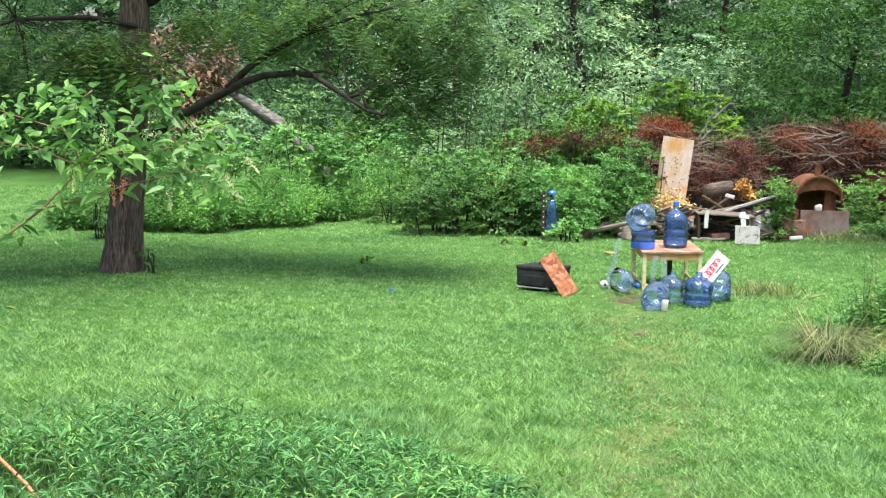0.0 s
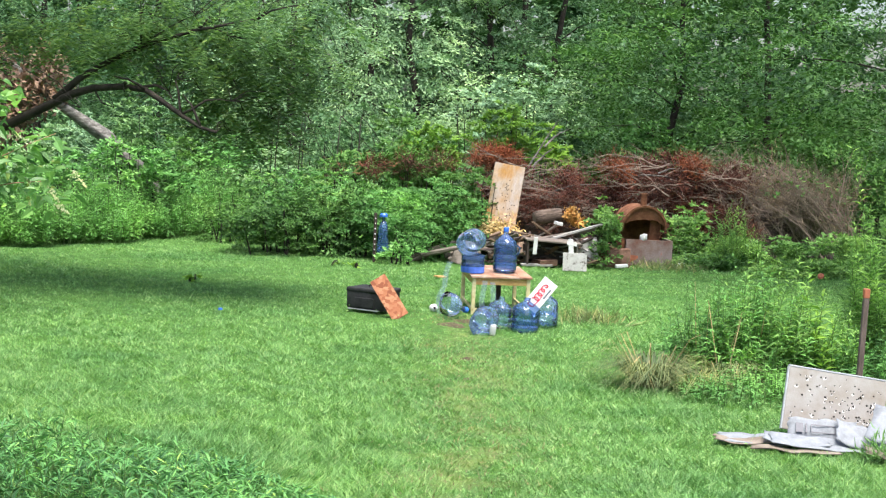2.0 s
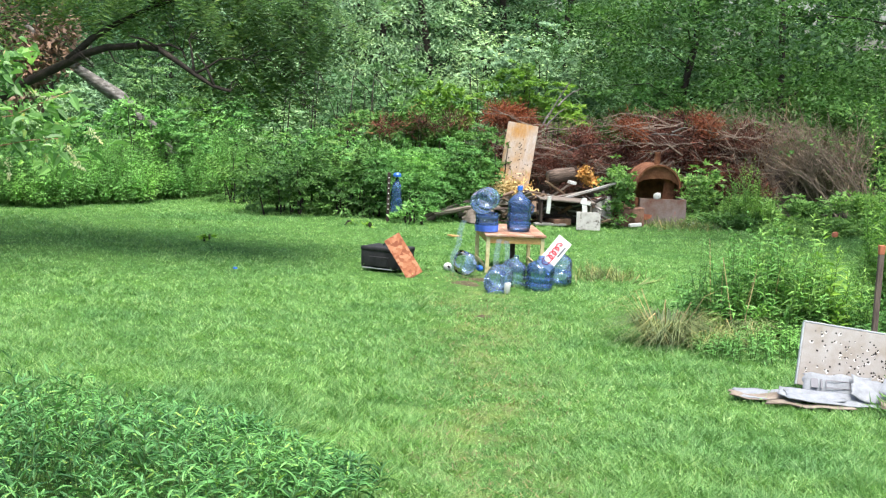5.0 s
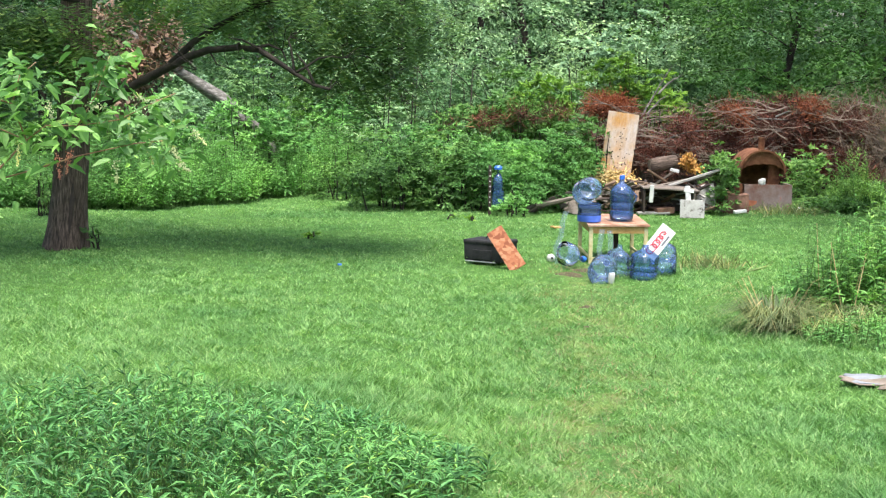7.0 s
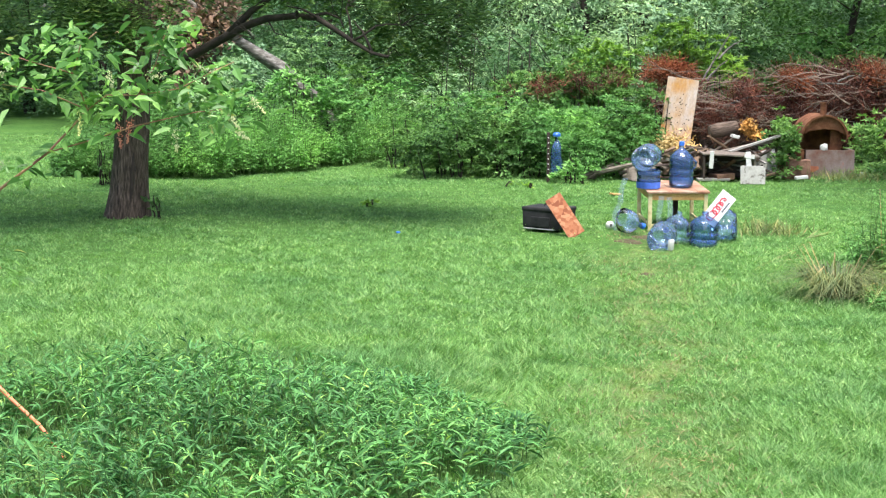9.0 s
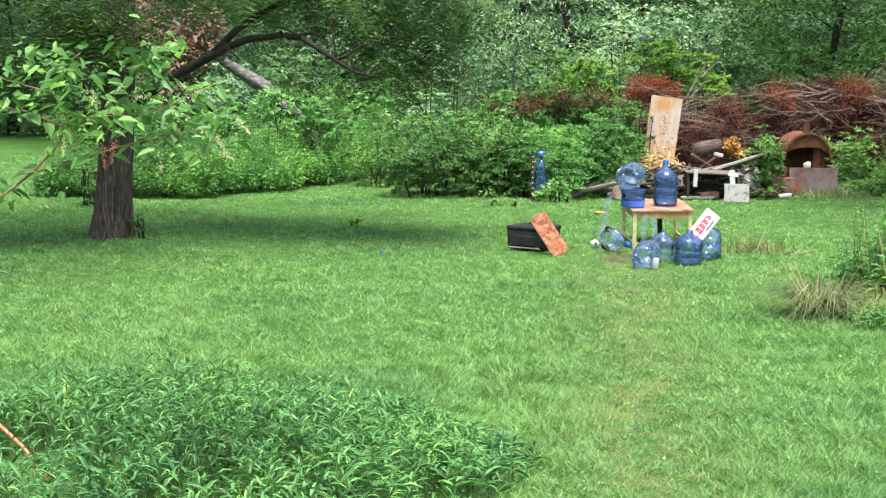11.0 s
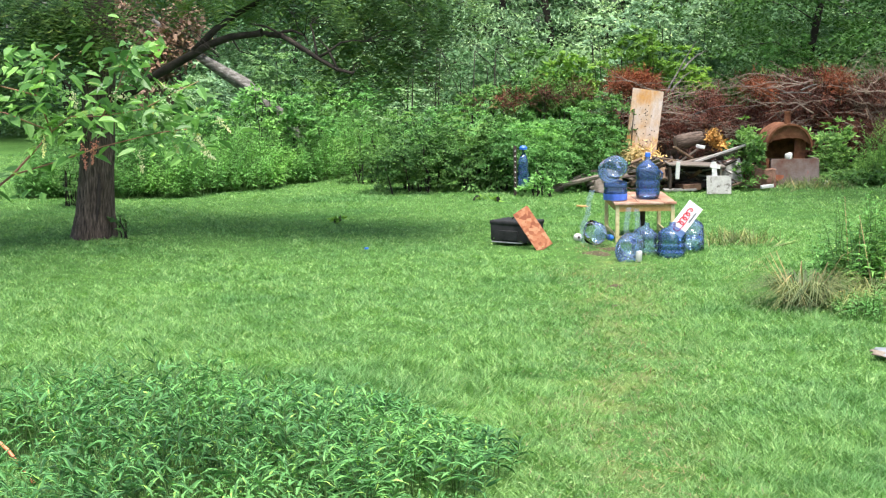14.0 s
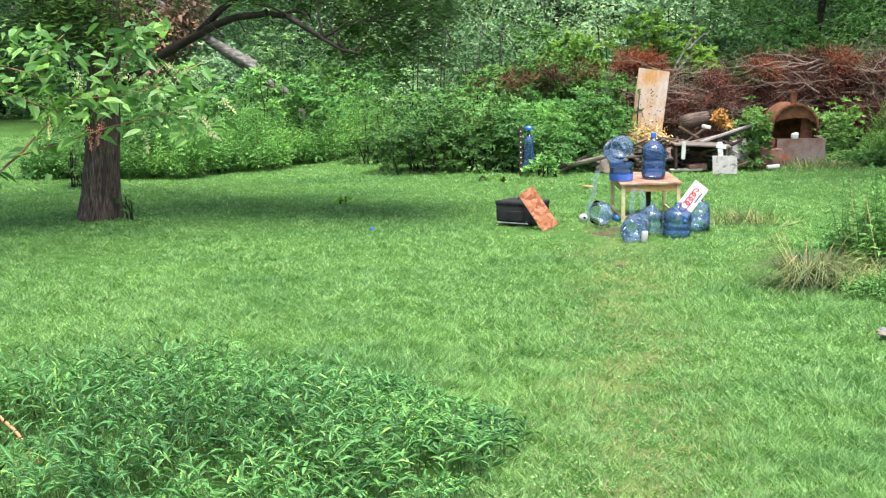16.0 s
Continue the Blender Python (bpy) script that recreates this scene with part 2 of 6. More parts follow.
M["jug_clear"] = plastic_film("clear_blue_bottle_plastic", (0.76, 0.84, 0.95), (0.26, 0.40, 0.70), 0.18)
M["jug_deep"] = plastic_film("deep_blue_bottle_plastic", (0.56, 0.69, 0.90), (0.10, 0.21, 0.50), 0.24)
M["film"] = plastic_film("clear_plastic_strip", (0.84, 0.90, 0.96), (0.45, 0.58, 0.72), 0.22)
M["cap_blue"] = plain("blue_cap_plastic", (0.03, 0.14, 0.55), 0.35, 0.5)
M["label_dark"] = plain("dark_wet_label", (0.03, 0.04, 0.06), 0.4)
M["label_blue"] = plain("blue_tape_band", (0.07, 0.16, 0.60), 0.45)
M["nylon"] = blotchy("black_nylon_cloth", [(0.35, (0.010, 0.010, 0.011)), (0.65, (0.028, 0.028, 0.03))], 9, 0.75, 0.003, 120)
M["silver"] = plain("dull_silver_trim", (0.42, 0.42, 0.42), 0.4)
M["strand"] = strand_board()
M["sign_white"] = plain("white_sign_card", (0.62, 0.62, 0.62), 0.45, 0.4, 0.06)
M["sign_red"] = plain("red_print", (0.60, 0.03, 0.06), 0.45, 0.4, 0.08)
M["sign_grey"] = plain("grey_print", (0.13, 0.13, 0.15), 0.45, 0.4, 0.08)
M["white_plastic"] = plain("white_plastic", (0.56, 0.56, 0.55), 0.4, 0.4, 0.12)
M["black"] = plain("black_hole", (0.012, 0.011, 0.01), 0.9, 0.1)
M["ply"] = blotchy("weathered_plywood", [(0.38, (0.40, 0.21, 0.07)), (0.50, (0.41, 0.31, 0.23)), (0.66, (0.41, 0.38, 0.38))], 2.6, 0.75, 0.002, 40, (1, 1, 0.6))
M["chips"] = leafy("yellow_wood_splinters", (0.40, 0.26, 0.09), (0.72, 0.54, 0.26), 0.05, 0.8, 2.0)
M["plank_grey"] = wood("grey_weathered_plank", (0.085, 0.066, 0.052), (0.24, 0.205, 0.175))
M["plank_brown"] = wood("brown_rotten_plank", (0.070, 0.042, 0.028), (0.231, 0.161, 0.105))
M["plank_white"] = blotchy("flaked_white_board", [(0.3, (0.177, 0.161, 0.139)), (0.5, (0.303, 0.295, 0.278))], 7, 0.7, 0.002, 40)
M["splat"] = blotchy("dirt_splashed_white_board", [(0.36, (0.064, 0.051, 0.038)), (0.46, (0.395, 0.383, 0.363)), (0.7, (0.472, 0.465, 0.446))], 11, 0.6, 0.001, 60)
M["rust"] = blotchy("heavy_rust", [(0.28, (0.053, 0.019, 0.011)), (0.5, (0.165, 0.064, 0.030)), (0.72, (0.270, 0.128, 0.068))], 7, 0.85, 0.004, 50)
M["rust_plate"] = blotchy("rusty_painted_plate", [(0.3, (0.15, 0.06, 0.04)), (0.46, (0.20, 0.14, 0.12)), (0.62, (0.24, 0.19, 0.18)), (0.75, (0.36, 0.10, 0.06))], 3.2, 0.7, 0.003, 45)
M["rubble"] = blotchy("brown_rubble", [(0.3, (0.10, 0.05, 0.035)), (0.7, (0.32, 0.18, 0.13))], 6, 0.9, 0.02, 30)
M["foam"] = blotchy("grey_white_foam_sheet", [(0.35, (0.27, 0.235, 0.20)), (0.65, (0.36, 0.345, 0.335))], 5, 0.8, 0.001, 120, fine=0.12)
M["foam_blue"] = plain("bluish_white_sheeting", (0.20, 0.215, 0.235), 0.6, 0.3, 0.2)
M["foam_edge"] = plain("pale_foam_edging", (0.36, 0.38, 0.40), 0.7, 0.3, 0.12)
M["foam_chip"] = plain("torn_white_foam", (0.62, 0.60, 0.58), 0.8, 0.2, 0.08)
M["foam_tan"] = blotchy("muddy_tan_card", [(0.3, (0.11, 0.085, 0.06)), (0.7, (0.26, 0.22, 0.18))], 6, 0.85, 0.002, 60)
M["post_wood"] = blotchy("weathered_stake", [(0.3, (0.07, 0.05, 0.045)), (0.7, (0.20, 0.15, 0.13))], 8, 0.85, 0.003, 60, (3, 3, 0.5))
M["orange_paint"] = plain("faded_orange_paint", (0.40, 0.13, 0.07), 0.6)
M["dirt"] = blotchy("bare_earth", [(0.3, (0.045, 0.036, 0.02)), (0.7, (0.11, 0.085, 0.05))], 9, 0.95, 0.01, 60)


# ---- geometry helpers ----
def unit(v):
    return v / np.maximum(np.linalg.norm(v, axis=-1, keepdims=True), 1e-9)


def link_mesh(name, me, mat, parent=None, label=""):
    me.materials.append(mat)
    ob = new(name, me)
    if parent is not None:
        ob.parent = parent
    if label:
        ob["label"] = label
    return ob


def thing(name, label, category, m=None, group="", kind=""):
    ob = tagged(new(name), label, category, group, kind)
    if m is not None:
        ob.matrix_basis = m
    return ob


def part(name, bm, mat, parent=None, label="", smooth=False):
    me = bpy.data.meshes.new(name)
    bm.to_mesh(me)
    bm.free()
    if smooth:
        me.shade_smooth()
    return link_mesh(name, me, mat, parent, label)


def facets(name, V, k, mat, parent=None, label="", kind="", smooth=False):
    """One mesh of separate k-cornered faces, k rows of V each."""
    n = len(V) // k
    me = bpy.data.meshes.new(name)
    me.vertices.add(n * k)
    me.vertices.foreach_set("co", np.ascontiguousarray(V, dtype=np.float32).ravel())
    me.loops.add(n * k)
    me.loops.foreach_set("vertex_index", np.arange(n * k, dtype=np.int32))
    me.polygons.add(n)
    me.polygons.foreach_set("loop_start", np.arange(0, n * k, k, dtype=np.int32))
    me.update(calc_edges=True)
    ob = link_mesh(name, me, mat, parent, label)
    if kind:
        ob["kind"] = kind
    return ob


def leaf_quads(P, A, W, fold=0.12):
    """Diamond leaves: base P, length vector A, half-width vector W."""
    N = unit(np.cross(A, W)) * np.linalg.norm(A, axis=1, keepdims=True) * fold
    V = np.stack([P, P + 0.42 * A + W + N, P + A - 0.6 * N, P + 0.42 * A - W + N], 1)
    return V.reshape(-1, 3)


def leaf_folded(P, A, W, fold=0.10, droop=0.18):
    """Two-sided leaves with a midrib fold and a bent tip: two quads each, joined along the rib."""
    L = np.linalg.norm(A, axis=1, keepdims=True)
    N = unit(np.cross(A, W))
    N = np.where(N[:, 2:3] < 0, -N, N)
    mid = P + 0.5 * A
    tip = P + A - N * L * droop
    r = P + 0.36 * A + W + N * L * fold
    l = P + 0.36 * A - W + N * L * fold
    return np.stack([P, r, tip, mid, P, mid, tip, l], 1).reshape(-1, 3)


def leaf_lance(P, A, W, fold=0.10, droop=0.3):
    """Lance leaves that arch over to a drooping point: four quads each, folded along the rib."""
    L = np.linalg.norm(A, axis=1, keepdims=True)
    N = unit(np.cross(A, W))
    N = np.where(N[:, 2:3] < 0, -N, N)
    mid = P + 0.45 * A + N * L * 0.05
    tip = P + 0.95 * A - N * L * droop
    far = P + 0.75 * A - N * L * droop * 0.35
    r1, l1 = P + 0.25 * A + W + N * L * fold, P + 0.25 * A - W + N * L * fold
    r2, l2 = P + 0.62 * A + W * 0.75 + N * L * (fold - droop * 0.18), P + 0.62 * A - W * 0.75 + N * L * (fold - droop * 0.18)
    return np.stack([P, r1, r2, mid, mid, r2, tip, far, P, mid, l2, l1, mid, far, tip, l2], 1).reshape(-1, 3)


def leaf_oval(P, A, W, fold=0.10, droop=0.18):
    """Broad pointed leaves with a midrib fold and a bent tip: two quads each."""
    L = np.linalg.norm(A, axis=1, keepdims=True)
    N = unit(np.cross(A, W))
    N = np.where(N[:, 2:3] < 0, -N, N)
    tip = P + A - N * L * droop
    r1, r2 = P + 0.22 * A + W * 0.95 + N * L * fold, P + 0.58 * A + W * 0.8 + N * L * fold * 0.6
    l1, l2 = P + 0.22 * A - W * 0.95 + N * L * fold, P + 0.58 * A - W * 0.8 + N * L * fold * 0.6
    return np.stack([P, r1, r2, tip, P, tip, l2, l1], 1).reshape(-1, 3)


class Shape:
    """Collects tubes, boxes and turned forms into one mesh."""

    def __init__(self):
        self.v, self.f = [], []

    def add(self, verts, faces):
        o = len(self.v)
        self.v += [tuple(p) for p in verts]
        self.f += [tuple(i + o for i in q) for q in faces]
        return self

    def tube(self, pts, radii, sides=5, cap=True):
        pts = [Vector(p) for p in pts]
        if not hasattr(radii, "__len__"):
            radii = [radii] * len(pts)
        ring, faces = [], []
        for i, p in enumerate(pts):
            d = (pts[min(i + 1, len(pts) - 1)] - pts[max(i - 1, 0)]).normalized()
            a = d.cross(Vector((0.31, 0.87, 0.38))).normalized()
            b = d.cross(a)
            for k in range(sides):
                t = 2 * math.pi * k / sides
                ring.append(p + radii[i] * (math.cos(t) * a + math.sin(t) * b))
        for i in range(len(pts) - 1):
            for k in range(sides):
                k2 = (k + 1) % sides
                faces.append((i * sides + k, i * sides + k2, (i + 1) * sides + k2, (i + 1) * sides + k))
        if cap:
            faces.append(tuple(range(sides))[::-1])
            faces.append(tuple((len(pts) - 1) * sides + k for k in range(sides)))
        return self.add(ring, faces)

    def turned(self, profile, sides=20, m=Matrix(), dent=0.0, seed=0):
        rng = random.Random(seed)
        ph = [rng.uniform(0, 6.28) for _ in range(4)]
        ring, faces = [], []
        for r, z in profile:
            for k in range(sides):
                t = 2 * math.pi * k / sides
                q = r * (1 + dent * (math.sin(2 * t + ph[0] + 9 * z) + 0.6 * math.sin(3 * t + ph[1] - 14 * z)))
                ring.append(m @ Vector((q * math.cos(t), q * math.sin(t), z + dent * 0.15 * math.sin(t + ph[2]))))
        for i in range(len(profile) - 1):
            for k in range(sides):
                k2 = (k + 1) % sides
                faces.append((i * sides + k, i * sides + k2, (i + 1) * sides + k2, (i + 1) * sides + k))
        return self.add(ring, faces)

    def box(self, sx, sy, sz, m=Matrix(), bevel=0.0):
        bm = bmesh.new()
        bmesh.ops.create_cube(bm, size=1, matrix=Matrix.Diagonal((sx, sy, sz, 1)))
        if bevel:
            bmesh.ops.bevel(bm, geom=bm.edges[:], offset=bevel, segments=2, affect="EDGES", profile=0.6)
        bm.transform(m)
        bm.verts.index_update()
        self.add([v.co for v in bm.verts], [[v.index for v in f.verts] for f in bm.faces])
        bm.free()
        return self

    def rough(self, amount, scale, seed=0):
        o = Vector((seed * 7.3, seed * 3.1, seed))
        self.v = [tuple(Vector(p) + amount * noise.noise_vector(Vector(p) * scale + o)) for p in self.v]
        return self

    def done(self, name, mat, parent=None, label="", smooth=False, kind=""):
        me = bpy.data.meshes.new(name)
        me.from_pydata(self.v, [], self.f)
        if smooth:
            me.shade_smooth()
        ob = link_mesh(name, me, mat, parent, label)
        if kind:
            ob["kind"] = kind
        return ob


def bend(a, b, rise, n=6, wob=0.0, rng=random):
    """A line from a to b that arches by rise."""
    a, b = Vector(a), Vector(b)
    out = []
    for i in range(n + 1):
        t = i / n
        p = a.lerp(b, t) + Vector((0, 0, rise * 4 * t * (1 - t)))
        if wob and 0 < i < n:
            p += Vector([rng.uniform(-wob, wob) for _ in range(3)])
        out.append(p)
    return out


def clumps(rng, blobs, n, size, per=22, spread=0.16, shell=0.4, droop=0.25, aspect=0.28, up=0.6, low=0.02, ragged=0.3):
    """Leaves in tufts over the outsides of egg-shaped masses (x, y, z, rx, ry, rz), with gaps between the tufts."""
    B = np.array(blobs, float)
    wts = (B[:, 3] * B[:, 5] + B[:, 4] * B[:, 5] + B[:, 3] * B[:, 4])
    nc = max(1, n // per)
    pick = rng.choice(len(B), nc, p=wts / wts.sum())
    D = unit(rng.normal(size=(nc, 3)))
    D[:, 2] = np.where(D[:, 2] < -0.7, -D[:, 2], D[:, 2])
    wave = 1 + ragged * np.sin(D[:, 0] * 7 + pick * 1.7) * np.sin(D[:, 1] * 6 + pick) * np.cos(D[:, 2] * 8 + pick * 0.6)
    rad = (1 - shell * rng.random(nc) ** 1.3) * wave
    C = B[pick, :3] + D * B[pick, 3:] * rad[:, None]
    idx = np.repeat(np.arange(nc), per)
    out = D[idx]
    P = C[idx] + rng.normal(size=(len(idx), 3)) * spread * (0.6 + 0.8 * rng.random(len(idx)))[:, None]
    ok = P[:, 2] > low
    P, out = P[ok], out[ok]
    A = unit(out * 0.7 + rng.normal(size=P.shape) * 0.75 + np.array([0, 0, -droop]))
    L = size * rng.uniform(0.6, 1.35, len(P))[:, None]
    W = unit(np.cross(A, np.array([0, 0, up]) + out * 0.4 + rng.normal(size=P.shape) * 0.4))
    return P, A * L, W * L * aspect


def mound(rng, blobs, n, size, m=30, aspect=0.24, sag=0.35, wide=0.3, fray=0.05, low=0.02, rise=0.05, flat=0.35, reach=0.6):
    """Leaves in flat arching sprays that fan out from egg-shaped masses (x, y, z, rx, ry, rz), tier over tier."""
    B = np.array(blobs, float)
    wts = B[:, 3] * B[:, 5] + B[:, 4] * B[:, 5] + B[:, 3] * B[:, 4]
    nb = max(1, n // m)
    pick = rng.choice(len(B), nb, p=wts / wts.sum())
    Q = B[pick]
    ang, e = rng.uniform(0, 2 * np.pi, nb), rng.uniform(-0.75, 0.95, nb)
    c = np.sqrt(1 - e * e)
    ca, sa = np.cos(ang), np.sin(ang)
    out = rng.uniform(0.25, 0.75, nb) * c
    base = Q[:, :3] + np.c_[ca * Q[:, 3] * out, sa * Q[:, 4] * out, e * Q[:, 5] * 0.9]
    L = np.hypot(ca * Q[:, 3], sa * Q[:, 4]) * reach * (0.4 + 0.6 * c) * rng.uniform(0.6, 1.25, nb)
    D = unit(np.c_[ca, sa, rise + rng.uniform(-0.25, 0.3, nb) + 0.45 * np.maximum(e, 0)])
    side = unit(np.cross(D, [0, 0, 1.0]))
    nrm = unit(np.cross(side, D))
    i = np.repeat(np.arange(nb), m)
    k = len(i)
    u = rng.random(k) ** 0.75
    Lk = L[i]
    v = rng.normal(size=k) * wide * np.sin(np.pi * (0.12 + 0.82 * u))
    P = base[i] + D[i] * (u * Lk)[:, None] + side[i] * (v * Lk)[:, None] + nrm[i] * (rng.normal(size=k) * fray * Lk)[:, None]
    P[:, 2] -= Lk * (sag * u * u + 0.3 * np.abs(v))
    A = unit(D[i] * 0.7 + side[i] * (np.sign(v) * 0.7)[:, None] + rng.normal(size=(k, 3)) * 0.4 - np.array([0, 0, sag]))
    N = unit(nrm[i] + rng.normal(size=(k, 3)) * flat)
    W = unit(np.cross(A, N))
    ln = (size * rng.uniform(0.6, 1.3, k))[:, None]
    ok = P[:, 2] > low
    return P[ok], (A * ln)[ok], (W * ln * aspect)[ok]


def stem_leaves(rng, X, Y, H, m, size, aspect, start=0.15, lean=0.14, rise=0.2, droop=0.25):
    """Leaves set round upright stems at X, Y of heights H, m on each; also the stems' feet and tips."""
    n = len(X)
    foot = np.c_[X, Y, np.zeros(n)]
    top = np.c_[X + rng.normal(size=n) * lean * H, Y + rng.normal(size=n) * lean * H, H]
    i = np.repeat(np.arange(n), m)
    step = np.tile(np.arange(m), n)
    u = start + (1 - start) * (step + rng.random(n * m)) / m
    P = foot[i] + (top[i] - foot[i]) * u[:, None]
    a = step * 2.4 + rng.uniform(0, 6.28, n)[i] + rng.normal(size=n * m) * 0.35
    A = unit(np.c_[np.cos(a), np.sin(a), rise + 0.7 * np.maximum(u - 0.75, 0) * 2 + rng.normal(size=n * m) * droop])
    ln = (size * rng.uniform(0.65, 1.25, n * m) * (1 - 0.45 * np.maximum(u - 0.7, 0) / 0.3))[:, None]
    W = unit(np.cross(A, np.array([0, 0, 1.0]) + rng.normal(size=A.shape) * 0.3))
    return P, A * ln, W * ln * aspect, foot, top


def stem_mass(foot, top, r, mat, parent):
    S = Shape()
    for p, q in zip(foot, top):
        p, q = Vector(p), Vector(q)
        S.tube([p, p.lerp(q, 0.5) + Vector((0.0, 0.0, 0.04 * q.z)), q], [r, r * 0.8, r * 0.3], 3, False)
    return S.done("stem_mass", mat, parent, kind="stuff")


# ---- the ground ----
def lawn_height(x, y):
    return 0.018 * math.sin(x * 0.9 + 1.3) * math.cos(y * 0.55) + 0.012 * math.sin(x * 2.3 + y * 1.7)


def ground():
    xs = [-900, -500, -250, -120, -60, -35, -25] + [i * 0.5 for i in range(-40, 49)] + [30, 45, 70, 130, 260, 500, 900]
    ys = [-900, -500, -250, -120, -60, -30, -15, -6, 0] + [i * 0.5 for i in range(4, 82)] + [45, 52, 62, 80, 120, 200, 400, 900]
    V = [(x, y, lawn_height(x, y) if abs(x) < 25 and 0 < y < 41 else 0.0) for y in ys for x in xs]
    k = len(xs)
    F = [(j * k + i, j * k + i + 1, (j + 1) * k + i + 1, (j + 1) * k + i) for j in range(len(ys) - 1) for i in range(k - 1)]
    me = bpy.data.meshes.new("ground")
    me.from_pydata(V, [], F)
    me.shade_smooth()
    return tagged(link_mesh("ground", me, M["soil"]), "gently uneven mown lawn over dark soil", "lawn", kind="structure")


ground()


def grass(n=560000):
    rng = np.random.default_rng(3)
    d = 5.6 * (34 / 5.6) ** (rng.random(n) ** 0.9)
    a = np.radians(rng.uniform(-20.5, 28.5, n))
    x, y = d * np.sin(a), d * np.cos(a)
    tuft = np.sin(x * 5.1 + np.sin(y * 3.3) * 2) * np.sin(y * 4.7 + np.sin(x * 2.9) * 2) + 0.5 * np.sin(x * 1.3 + 2) * np.sin(y * 0.9)
    path = np.clip(1 - np.abs(x - (0.125 * y + 0.2)) / 0.55, 0, 1) * (y < 15.5)
    bare = np.hypot((x - 2.0) / 0.55, (y - 15.6) / 0.7) < 1
    keep = (rng.random(n) > 0.45 * path) & ~(bare & (rng.random(n) < 0.7))
    x, y, d, tuft, path = x[keep], y[keep], d[keep], tuft[keep], path[keep]
    n = len(x)
    z = 0.018 * np.sin(x * 0.9 + 1.3) * np.cos(y * 0.55) + 0.012 * np.sin(x * 2.3 + y * 1.7) - 0.006
    grow = (d / 6.0) ** 0.45
    h = (0.036 + 0.026 * rng.random(n) + 0.018 * tuft) * (1 - 0.4 * np.clip((d - 9) / 7, 0, 1)) * (1 - 0.35 * path)
    tall = rng.random(n) < 0.02 + 0.10 * (np.sin(x * 2.1 + 0.7 * np.sin(y * 1.9)) * np.sin(y * 1.5 + 1.1) > 0.72)
    h = np.where(tall, h * 2.1, h)
    w = (0.0022 + 0.0022 * rng.random(n)) * grow * np.where(tall, 0.8, 1.35)
    t = rng.uniform(0, 2 * np.pi, n)
    lean = h * rng.uniform(0.3, 2.0, n)
    swath = 2.2 * np.sin(x * 6.9 + 1.7 * np.sin(y * 4.3)) + 2.0 * np.sin(y * 8.3 + 1.9 * np.sin(x * 5.7)) + 1.6 * np.sin(x * 17.0 + y * 13.0)
    l2 = swath + rng.normal(size=n) * 1.1
    P = np.c_[x, y, z]
    S = np.c_[np.cos(t) * w, np.sin(t) * w, 0 * w]
    tip = P + np.c_[np.cos(l2) * lean, np.sin(l2) * lean, h]
    V = np.stack([P - S, P + S, tip], 1).reshape(-1, 3)
    ob = facets("lawn_grass", V, 3, M["grass"])
    return tagged(ob, "short bright green lawn grass with trodden patches", "grass", kind="stuff")


grass()


def clover(n=22000):
    """Broad little leaves among the blades."""
    rng = np.random.default_rng(8)
    d = 5.6 * (20 / 5.6) ** rng.random(n)
    a = np.radians(rng.uniform(-20.5, 28.5, n))
    x, y = d * np.sin(a), d * np.cos(a)
    keep = (np.sin(x * 1.7 + 1) * np.sin(y * 1.2) + rng.normal(size=n) * 0.4) > 0.1
    x, y, d = x[keep], y[keep], d[keep]
    P = np.c_[x, y, rng.uniform(0.02, 0.055, len(x))]
    A = unit(np.c_[rng.normal(size=(len(x), 2)), rng.normal(size=len(x)) * 0.35]) * (rng.uniform(0.012, 0.026, len(x)) * (d / 7) ** 0.3)[:, None]
    W = unit(np.cross(A, [0, 0, 1.0])) * np.linalg.norm(A, axis=1)[:, None] * 0.42
    ob = facets("lawn_clover", leaf_quads(P, A, W), 4, M["grass"])
    return tagged(ob, "small clover and broadleaf weeds in the lawn", "clover", kind="stuff")


clover()


